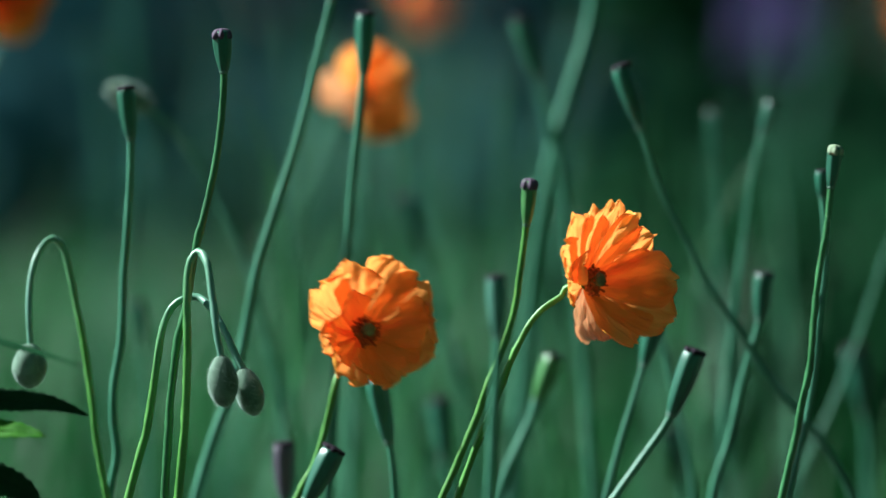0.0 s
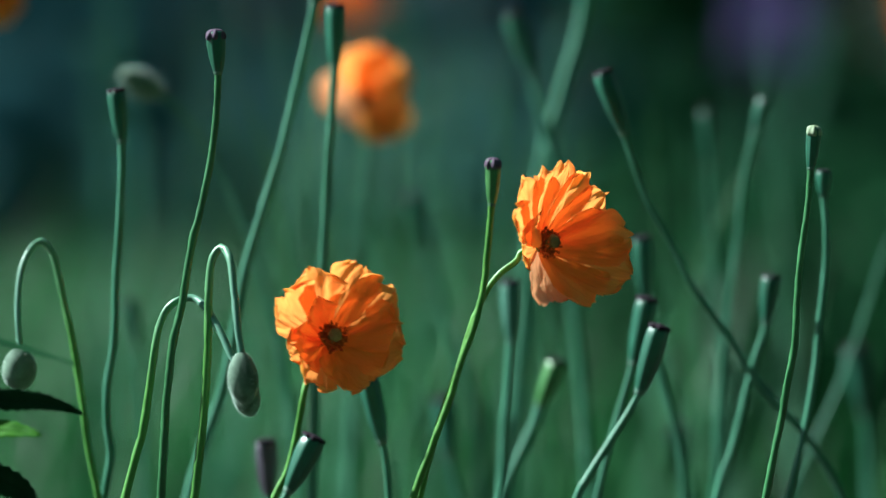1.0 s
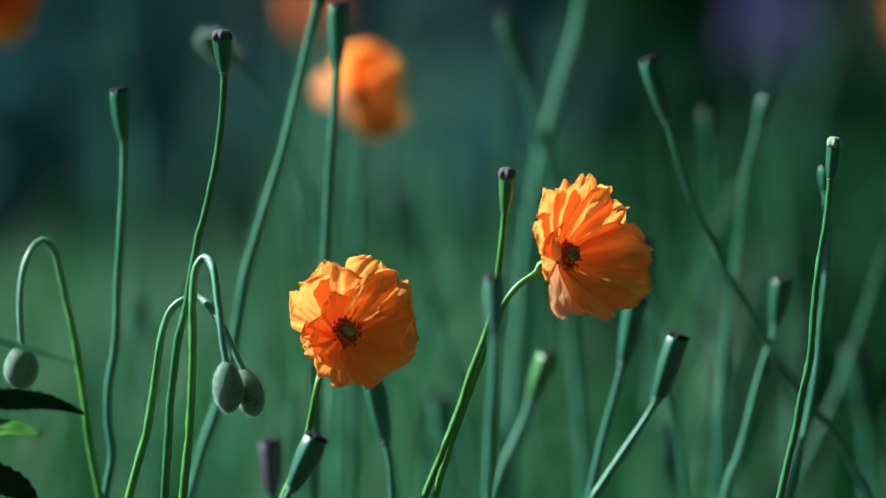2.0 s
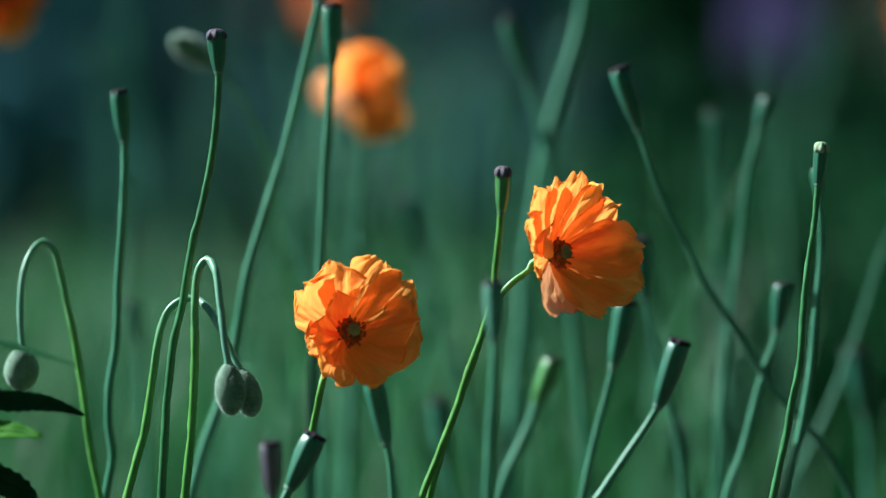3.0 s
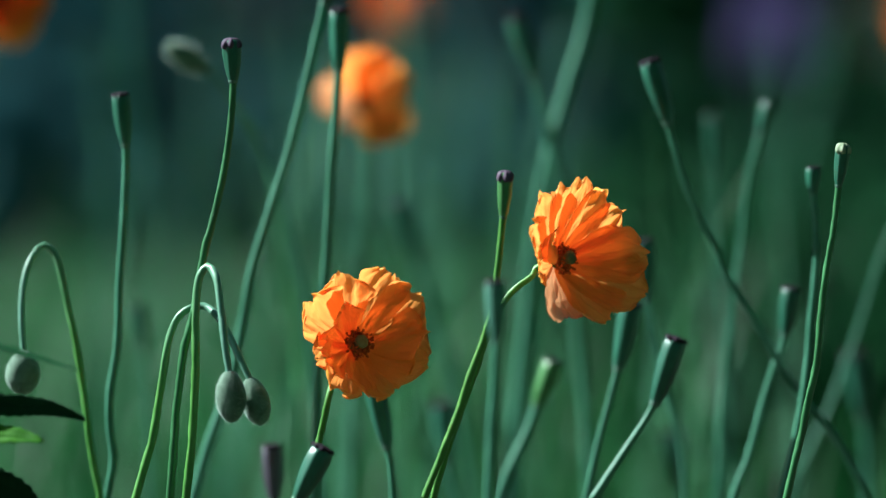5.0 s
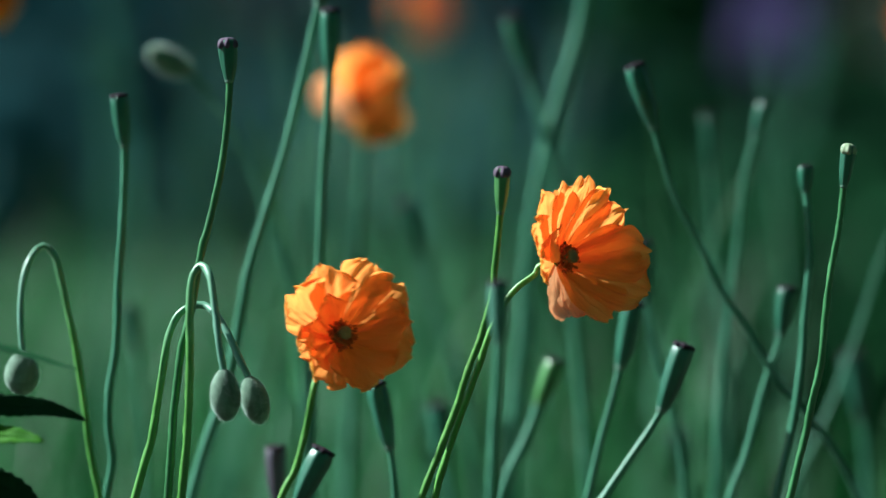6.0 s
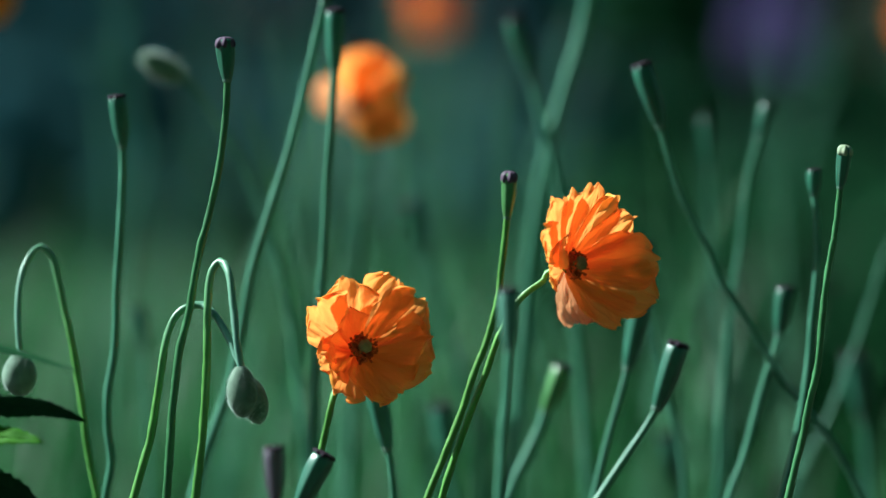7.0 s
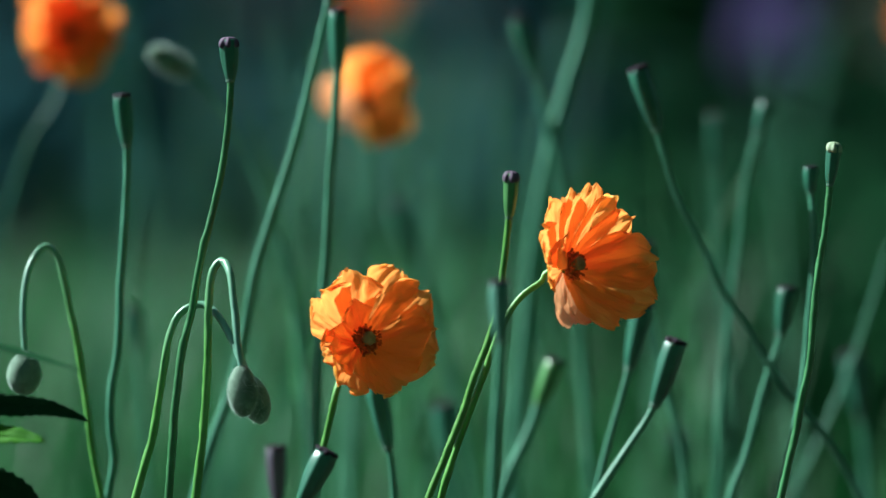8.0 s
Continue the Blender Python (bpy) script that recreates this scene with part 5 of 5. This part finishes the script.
    walk(soft_seedhead, [
        (0, pose(-0.0138, 2.05, 0.0005, 0, 0.19)), (0.5, pose(-0.0139, 2.05, 0.0001, 0, -0.37)), (1, pose(-0.0144, 2.05, -0.0021, 0, 0.60)), (1.5, pose(-0.0139, 2.05, 0.0003, 0, -0.48)),
        (3, pose(-0.0142, 2.05, -0.0010, 0, 0.20)), (3.5, pose(-0.0139, 2.05, 0.0004, 0, -0.17)), (4, pose(-0.0137, 2.05, 0.0011, 0, -0.51)), (4.5, pose(-0.0139, 2.05, 0.0000, 0, 0.00)),
        (6, pose(-0.0138, 2.05, 0.0007, 0, 0.34)), (6.5, pose(-0.0139, 2.05, 0.0003, 0, 0.76)), (7, pose(-0.0141, 2.05, -0.0008, 0, 1.07)), (7.5, pose(-0.0139, 2.05, 0.0000, 0, 0.62)),
        (8, pose(-0.0138, 2.05, 0.0008, 0, 0.33))])
    walk(grey_seedhead, [
        (0, pose(0.0157, 1.7, -0.0005, 0, 0.28)), (0.5, pose(0.0157, 1.7, -0.0003, 0, -0.32)), (0.6, pose(0.0157, 1.7, 0.0012, 0, -0.14)), (1, pose(0.0157, 1.7, -0.0026, 0, 1.21)),
        (1.2, pose(0.0157, 1.7, -0.0013, 0, 0.56)), (1.5, pose(0.0157, 1.7, 0.0011, 0, -0.37)), (1.7, pose(0.0157, 1.7, -0.0010, 0, 0.19)), (2.8, pose(0.0157, 1.7, -0.0005, 0, -0.18)),
        (3, pose(0.0157, 1.7, -0.0026, 0, 0.10)), (3.5, pose(0.0157, 1.7, 0.0003, 0, -0.18)), (4, pose(0.0157, 1.7, 0.0011, 0, -0.46)), (4.5, pose(0.0157, 1.7, 0.0000, 0, 0.00)),
        (6, pose(0.0157, 1.7, -0.0008, 0, 0.37)), (6.5, pose(0.0157, 1.7, -0.0016, 0, 0.79)), (7, pose(0.0157, 1.7, -0.0030, 0, 1.07)), (7.5, pose(0.0157, 1.7, -0.0017, 0, 0.65)),
        (8, pose(0.0157, 1.7, -0.0004, 0, 0.46))])
    walk(under_seedhead, [
        (0, pose(-0.0140, 1.93, -0.0001, 0, 0.27)), (0.5, pose(-0.0139, 1.93, -0.0002, 0, -0.16)), (1, pose(-0.0139, 1.93, -0.0002, 0, -0.38)), (1.5, pose(-0.0139, 1.93, -0.0002, 0, -0.06)),
        (3, pose(-0.0139, 1.93, -0.0004, 0, 0.05)), (3.5, pose(-0.0139, 1.93, -0.0003, 0, 0.10)), (4, pose(-0.0139, 1.93, -0.0005, 0, -0.06)), (4.5, pose(-0.0140, 1.93, 0.0000, 0, 0.00)),
        (6, pose(-0.0139, 1.93, -0.0003, 0, 0.32)), (6.5, pose(-0.0139, 1.93, -0.0003, 0, 0.05)), (7, pose(-0.0139, 1.93, -0.0004, 0, 0.16)), (7.5, pose(-0.0139, 1.93, -0.0004, 0, 0.16)),
        (8, pose(-0.0139, 1.93, -0.0002, 0, 0.21))])
    walk(low_seedhead, [
        (0, pose(-0.1222, 1.8, -0.0035, 0, 1.75)), (0.1, pose(-0.1222, 1.8, -0.0033, 0, 2.16)), (0.3, pose(-0.1214, 1.8, -0.0002, 0, 0.74)), (0.5, pose(-0.1207, 1.8, 0.0027, 0, -0.33)),
        (1, pose(-0.1216, 1.8, -0.0011, 0, -0.05)), (1.5, pose(-0.1216, 1.8, -0.0010, 0, 0.20)), (3, pose(-0.1212, 1.8, 0.0003, 0, -0.07)), (3.5, pose(-0.1214, 1.8, -0.0004, 0, 0.07)),
        (4, pose(-0.1215, 1.8, -0.0009, 0, 0.14)), (4.5, pose(-0.1213, 1.8, 0.0000, 0, 0.00)), (4.7, pose(-0.1217, 1.8, -0.0017, 0, 0.71)), (6, pose(-0.1221, 1.8, -0.0031, 0, 0.83)),
        (6.2, pose(-0.1224, 1.8, -0.0041, 0, 1.94)), (6.5, pose(-0.1221, 1.8, -0.0034, 0, 0.79)), (7, pose(-0.1223, 1.8, -0.0041, 0, 0.94)), (7.5, pose(-0.1220, 1.8, -0.0027, 0, 0.65)),
        (8, pose(-0.1221, 1.8, -0.0031, 0, 1.15))])
    walk(purple_seedhead, [
        (0, pose(-0.0782, 2, -0.0014, 0, 1.27)), (0.5, pose(-0.0781, 2, -0.0002, 0, -0.64)), (1, pose(-0.0781, 2, -0.0005, 0, -0.52)), (1.5, pose(-0.0781, 2, -0.0005, 0, -0.23)),
        (3, pose(-0.0781, 2, -0.0007, 0, -0.06)), (3.5, pose(-0.0782, 2, 0.0000, 0, -0.06)), (4, pose(-0.0781, 2, -0.0005, 0, 0.11)), (4.5, pose(-0.0782, 2, 0.0000, 0, 0.00)),
        (6, pose(-0.0781, 2, -0.0008, 0, 0.46)), (6.5, pose(-0.0782, 2, -0.0000, 0, 0.06)), (7, pose(-0.0781, 2, -0.0004, 0, 0.29)), (7.5, pose(-0.0782, 2, -0.0004, 0, 0.46)),
        (8, pose(-0.0781, 2, -0.0007, 0, 0.52))])
    walk(top_seedhead, [
        (0, pose(-0.0639, 1.99, -0.0030, 0, 1.34)), (0.2, pose(-0.0637, 1.99, 0.0009, 0, 1.45)), (0.5, pose(-0.0638, 1.99, -0.0031, 0, -0.60)), (1, pose(-0.0638, 1.99, -0.0004, 0, -0.39)),
        (1.2, pose(-0.0638, 1.99, -0.0021, 0, -0.96)), (1.5, pose(-0.0638, 1.99, -0.0026, 0, -0.73)), (1.7, pose(-0.0637, 1.99, 0.0003, 0, -0.07)), (2.8, pose(-0.0638, 1.99, -0.0007, 0, -1.09)),
        (3, pose(-0.0637, 1.99, 0.0005, 0, -0.61)), (3.5, pose(-0.0637, 1.99, -0.0001, 0, -0.61)), (4, pose(-0.0638, 1.99, -0.0007, 0, -0.97)), (4.5, pose(-0.0637, 1.99, 0.0000, 0, 0.00)),
        (6, pose(-0.0637, 1.99, 0.0001, 0, -0.71)), (6.5, pose(-0.0637, 1.99, 0.0007, 0, -0.49)), (7, pose(-0.0637, 1.99, 0.0008, 0, -0.42)), (7.5, pose(-0.0637, 1.99, 0.0000, 0, -0.55)),
        (8, pose(-0.0637, 1.99, 0.0003, 0, -0.23))])
    walk(high_seedhead, [
        (0, pose(-0.1536, 2, -0.0009, 0, 0.32)), (0.5, pose(-0.1539, 2, -0.0026, 0, -0.40)), (1, pose(-0.1542, 2, -0.0042, 0, -0.55)), (1.5, pose(-0.1542, 2, -0.0043, 0, -0.51)),
        (3, pose(-0.1539, 2, -0.0026, 0, -0.36)), (3.5, pose(-0.1536, 2, -0.0014, 0, -0.35)), (4.5, pose(-0.1534, 2, 0.0000, 0, 0.00)), (6, pose(-0.1536, 2, -0.0014, 0, -0.39)),
        (6.5, pose(-0.1533, 2, 0.0006, 0, -0.30)), (7, pose(-0.1532, 2, 0.0010, 0, -0.12)), (7.5, pose(-0.1532, 2, 0.0009, 0, -0.02)), (8, pose(-0.1532, 2, 0.0009, 0, 0.14))])
    walk(back_seedhead, [
        (0, pose(0.0910, 2.12, -0.0021, 0, 0.16)), (0.5, pose(0.0913, 2.12, -0.0005, 0, -0.18)), (1, pose(0.0911, 2.12, -0.0016, 0, -0.38)), (1.5, pose(0.0912, 2.12, -0.0010, 0, -0.32)),
        (3, pose(0.0913, 2.12, -0.0004, 0, -0.22)), (3.5, pose(0.0915, 2.12, 0.0005, 0, -0.31)), (4, pose(0.0913, 2.12, -0.0004, 0, -0.07)), (4.5, pose(0.0914, 2.12, 0.0000, 0, 0.00)),
        (6, pose(0.0913, 2.12, -0.0008, 0, -0.40)), (6.5, pose(0.0914, 2.12, -0.0003, 0, -0.26)), (7, pose(0.0913, 2.12, -0.0006, 0, -0.17)), (7.5, pose(0.0916, 2.12, 0.0009, 0, -0.10)),
        (8, pose(0.0914, 2.12, -0.0002, 0, -0.30))])
    walk(nodding_seedhead, [
        (0, pose(0.0839, 2.22, -0.0025, 0, 0.12)), (0.5, pose(0.0839, 2.22, -0.0020, 0, 0.23)), (1, pose(0.0837, 2.22, -0.0001, 0, -0.29)), (1.5, pose(0.0836, 2.22, 0.0004, 0, -0.82)),
        (3, pose(0.0839, 2.22, -0.0018, 0, -0.56)), (3.5, pose(0.0837, 2.22, -0.0001, 0, -0.54)), (4, pose(0.0838, 2.22, -0.0008, 0, -0.48)), (4.5, pose(0.0837, 2.22, 0.0000, 0, 0.00)),
        (6, pose(0.0836, 2.22, 0.0009, 0, -0.35)), (6.5, pose(0.0836, 2.22, 0.0011, 0, -0.20)), (7, pose(0.0836, 2.22, 0.0009, 0, -0.24)), (7.5, pose(0.0837, 2.22, 0.0002, 0, 0.29)),
        (8, pose(0.0836, 2.22, 0.0004, 0, 0.08))])
    walk(thick_seedhead, [
        (0, pose(0.0268, 2.25, -0.0025, 0, -0.06)), (0.5, pose(0.0268, 2.25, -0.0034, 0, -0.35)), (1, pose(0.0268, 2.25, -0.0032, 0, -0.59)), (1.5, pose(0.0268, 2.25, -0.0036, 0, -0.81)),
        (3.5, pose(0.0270, 2.25, -0.0014, 0, -0.65)), (4, pose(0.0270, 2.25, -0.0008, 0, -0.62)), (4.5, pose(0.0271, 2.25, 0.0000, 0, -0.17)), (6, pose(0.0270, 2.25, -0.0005, 0, -0.66)), (6.5, pose(0.0271, 2.25, 0.0002, 0, -0.56)),
        (7, pose(0.0271, 2.25, 0.0004, 0, -0.48)), (8, pose(0.0271, 2.25, 0.0001, 0, -0.36))])
    walk(short_bud, [
        (0, pose(-0.1697, 1.855, 0.0001, 0, 0.19)), (0.5, pose(-0.1698, 1.855, -0.0005, 0, -0.09)), (1, pose(-0.1701, 1.855, -0.0008, 0, -0.07)), (1.5, pose(-0.1699, 1.855, -0.0006, 0, 0.33)),
        (3, pose(-0.1699, 1.855, -0.0003, 0, 0.04)), (3.5, pose(-0.1699, 1.855, -0.0005, 0, 0.22)), (4, pose(-0.1697, 1.855, -0.0000, 0, -0.12)), (4.5, pose(-0.1698, 1.855, 0.0000, 0, 0.00)),
        (4.7, pose(-0.1699, 1.855, -0.0011, 0, 0.74)), (6, pose(-0.1696, 1.855, -0.0007, 0, 0.63)), (6.5, pose(-0.1696, 1.855, -0.0003, 0, 0.48)), (7, pose(-0.1694, 1.855, -0.0002, 0, 0.47)),
        (7.5, pose(-0.1695, 1.855, -0.0001, 0, 0.26)), (8, pose(-0.1695, 1.855, -0.0004, 0, 0.67))])
    walk(long_bud, [
        (0, pose(-0.1263, 1.845, 0.0022, 0, -0.07)), (0.1, pose(-0.1262, 1.845, 0.0033, 0, 0.48)), (0.2, pose(-0.1261, 1.845, 0.0039, 0, 0.97)), (0.3, pose(-0.1262, 1.845, 0.0028, 0, 0.94)),
        (0.4, pose(-0.1265, 1.845, -0.0011, 0, 0.20)), (0.5, pose(-0.1272, 1.845, -0.0056, 0, -0.69)), (0.6, pose(-0.1266, 1.845, -0.0059, 0, -0.82)), (0.7, pose(-0.1266, 1.845, -0.0048, 0, -0.67)),
        (0.8, pose(-0.1265, 1.845, -0.0016, 0, 0.01)), (0.9, pose(-0.1262, 1.845, 0.0026, 0, 0.98)), (1, pose(-0.1254, 1.845, 0.0044, 0, 1.37)), (1.1, pose(-0.1263, 1.845, 0.0024, 0, 0.95)),
        (1.2, pose(-0.1265, 1.845, -0.0020, 0, -0.06)), (1.3, pose(-0.1266, 1.845, -0.0046, 0, -0.51)), (1.4, pose(-0.1267, 1.845, -0.0061, 0, -0.39)), (1.5, pose(-0.1271, 1.845, -0.0066, 0, -0.01)),
        (1.7, pose(-0.1265, 1.845, -0.0015, 0, 0.36)), (2.8, pose(-0.1264, 1.845, 0.0004, 0, 0.39)), (3, pose(-0.1263, 1.845, -0.0006, 0, 0.51)), (3.2, pose(-0.1265, 1.845, -0.0017, 0, -0.18)),
        (3.5, pose(-0.1263, 1.845, -0.0002, 0, 0.67)), (3.7, pose(-0.1264, 1.845, -0.0001, 0, 0.78)), (4, pose(-0.1265, 1.845, -0.0009, 0, 0.22)), (4.5, pose(-0.1264, 1.845, 0.0000, 0, 0.00)),
        (4.7, pose(-0.1265, 1.845, -0.0019, 0, 0.80)), (5.8, pose(-0.1265, 1.845, -0.0016, 0, -0.26)), (6, pose(-0.1265, 1.845, -0.0015, 0, 0.16)), (6.2, pose(-0.1262, 1.845, 0.0023, 0, 1.45)),
        (6.4, pose(-0.1264, 1.845, 0.0008, 0, 1.08)), (6.5, pose(-0.1265, 1.845, -0.0011, 0, 0.36)), (7, pose(-0.1252, 1.845, 0.0013, 0, 1.26)), (7.5, pose(-0.1263, 1.845, -0.0010, 0, 0.60)),
        (8, pose(-0.1258, 1.845, 0.0012, 0, 1.43))])
    walk(left_bud, [
        (0, pose(-0.1349, 1.92, 0.0003, 0, 0.55)), (0.5, pose(-0.1348, 1.92, -0.0003, 0, 0.09)), (1, pose(-0.1350, 1.92, -0.0006, 0, -0.28)), (1.5, pose(-0.1350, 1.92, -0.0001, 0, -0.18)),
        (3, pose(-0.1350, 1.92, -0.0002, 0, -0.10)), (3.5, pose(-0.1350, 1.92, -0.0000, 0, -0.10)), (4, pose(-0.1351, 1.92, -0.0001, 0, -0.32)), (4.5, pose(-0.1349, 1.92, 0.0000, 0, 0.00)),
        (6, pose(-0.1349, 1.92, -0.0003, 0, -0.09)), (6.5, pose(-0.1350, 1.92, -0.0002, 0, -0.19)), (7, pose(-0.1351, 1.92, -0.0000, 0, -0.26)), (7.5, pose(-0.1350, 1.92, 0.0000, 0, -0.18)),
        (8, pose(-0.1349, 1.92, -0.0004, 0, 0.11))])
    walk(swinging_bud, [
        (0, pose(-0.0528, 2.15, -0.0152, 0, -4.26)), (0.1, pose(-0.0546, 2.15, -0.0078, 0, -3.65)), (0.2, pose(-0.0564, 2.15, 0.0000, 0, -2.18)), (0.3, pose(-0.0574, 2.15, 0.0064, 0, 0.13)),
        (0.4, pose(-0.0579, 2.15, 0.0135, 0, 2.48)), (0.5, pose(-0.0576, 2.15, 0.0148, 0, 4.30)), (0.6, pose(-0.0571, 2.15, 0.0101, 0, 4.92)), (0.7, pose(-0.0568, 2.15, 0.0054, 0, 4.35)),
        (0.8, pose(-0.0564, 2.15, -0.0001, 0, 2.02)), (0.9, pose(-0.0552, 2.15, -0.0072, 0, -0.48)), (1, pose(-0.0541, 2.15, -0.0103, 0, -3.28)), (1.1, pose(-0.0536, 2.15, -0.0112, 0, -4.81)),
        (1.2, pose(-0.0538, 2.15, -0.0104, 0, -4.94)), (1.3, pose(-0.0544, 2.15, -0.0085, 0, -3.67)), (1.4, pose(-0.0551, 2.15, -0.0066, 0, -1.65)), (1.5, pose(-0.0559, 2.15, -0.0030, 0, 0.34)),
        (1.6, pose(-0.0564, 2.15, -0.0001, 0, 1.84)), (1.7, pose(-0.0565, 2.15, 0.0013, 0, 2.22)), (2.8, pose(-0.0560, 2.15, -0.0027, 0, 0.60)), (3, pose(-0.0567, 2.15, 0.0021, 0, 0.30)),
        (3.5, pose(-0.0554, 2.15, -0.0051, 0, -1.69)), (4, pose(-0.0561, 2.15, -0.0017, 0, -0.22)), (4.5, pose(-0.0564, 2.15, 0.0000, 0, 0.00)), (5.8, pose(-0.0567, 2.15, 0.0019, 0, -0.54)),
        (6, pose(-0.0565, 2.15, 0.0008, 0, -1.22)), (6.5, pose(-0.0563, 2.15, -0.0007, 0, 0.09)), (7, pose(-0.0562, 2.15, -0.0010, 0, -1.66)), (7.5, pose(-0.0563, 2.15, -0.0006, 0, 0.57)),
        (8, pose(-0.0565, 2.15, 0.0005, 0, -1.11))])
    walk(back_poppy, [
        (0, pose(-0.0542, 2.3, 0.0000, 0, 0.00)), (0.5, pose(-0.0543, 2.3, -0.0009, 0, 0.05)), (1, pose(-0.0543, 2.3, -0.0012, 0, -0.04)), (1.5, pose(-0.0542, 2.3, 0.0006, 0, -0.46)),
        (3, pose(-0.0542, 2.3, 0.0001, 0, -0.38)), (3.5, pose(-0.0542, 2.3, 0.0009, 0, -0.38)), (4, pose(-0.0542, 2.3, -0.0000, 0, -0.30)), (4.5, pose(-0.0542, 2.3, 0.0000, 0, 0.00)),
        (6, pose(-0.0542, 2.3, 0.0006, 0, -0.38)), (6.5, pose(-0.0542, 2.3, 0.0006, 0, -0.17)), (7, pose(-0.0542, 2.3, 0.0004, 0, -0.30)), (7.5, pose(-0.0542, 2.3, -0.0001, 0, 0.04)),
        (8, pose(-0.0542, 2.3, 0.0002, 0, 0.04))])
    walk(left_back_poppy, [
        (0, pose(-0.2791, 2.35, 0.0042, 0, -0.33)), (0.3, pose(-0.2792, 2.35, 0.0047, 0, -1.87)), (0.5, pose(-0.2797, 2.35, -0.0040, 0, 0.97)), (1, pose(-0.2788, 2.35, 0.0117, 0, -1.72)),
        (1.4, pose(-0.2797, 2.35, -0.0036, 0, 1.16)), (1.5, pose(-0.2796, 2.35, -0.0031, 0, 0.96)), (1.7, pose(-0.2793, 2.35, 0.0020, 0, -1.12)), (2.8, pose(-0.2792, 2.35, 0.0028, 0, -0.76)),
        (3.5, pose(-0.2790, 2.35, 0.0076, 0, -1.71)), (4, pose(-0.2789, 2.35, 0.0135, 0, -2.09)), (4.5, pose(-0.2794, 2.35, 0.0000, 0, 0.00)), (6, pose(-0.2788, 2.35, 0.0135, 0, -1.99)),
        (6.5, pose(-0.2788, 2.35, 0.0133, 0, -1.73)), (7, pose(-0.2787, 2.35, 0.0164, 0, -2.11)), (7.5, pose(-0.2798, 2.35, -0.0047, 0, 1.54)), (8, pose(-0.2811, 2.35, -0.0116, 0, 4.23))])
    walk(far_poppy, [
        (0, pose(-0.0651, 4.2, -0.0065, 0, 3.82)), (0.5, pose(-0.0650, 4.2, -0.0072, 0, 1.92)), (1, pose(-0.0644, 4.2, -0.0044, 0, -3.14)), (1.5, pose(-0.0633, 4.2, -0.0117, 0, -7.53)),
        (2.8, pose(-0.0639, 4.2, -0.0053, 0, -8.21)), (3.5, pose(-0.0647, 4.2, -0.0049, 0, 0.64)), (4.5, pose(-0.0646, 4.2, 0.0000, 0, 0.00)), (5.8, pose(-0.0656, 4.2, -0.0104, 0, 4.50)),
        (6.5, pose(-0.0646, 4.2, -0.0012, 0, 2.51)), (7, pose(-0.0655, 4.2, -0.0084, 0, 5.12)), (7.5, pose(-0.0644, 4.2, 0.0026, 0, 1.86)), (8, pose(-0.0645, 4.2, 0.0058, 0, -0.63))])
    walk(edge_weed, [
        (0, pose(-0.2114, 1.8, -0.0001, 0, 0.14)), (0.5, pose(-0.2114, 1.8, 0.0001, 0, -0.10)), (1, pose(-0.2114, 1.8, -0.0002, 0, -0.18)), (1.5, pose(-0.2114, 1.8, 0.0001, 0, -0.14)),
        (3, pose(-0.2114, 1.8, 0.0000, 0, -0.09)), (3.5, pose(-0.2114, 1.8, 0.0002, 0, -0.05)), (4, pose(-0.2114, 1.8, 0.0003, 0, -0.24)), (4.5, pose(-0.2114, 1.8, 0.0000, 0, 0.00)),
        (6, pose(-0.2114, 1.8, -0.0002, 0, 0.05)), (6.5, pose(-0.2114, 1.8, 0.0002, 0, -0.05)), (7, pose(-0.2114, 1.8, 0.0000, 0, -0.09)), (7.5, pose(-0.2114, 1.8, 0.0003, 0, -0.10)),
        (8, pose(-0.2114, 1.8, 0.0000, 0, 0.14))])


motions()
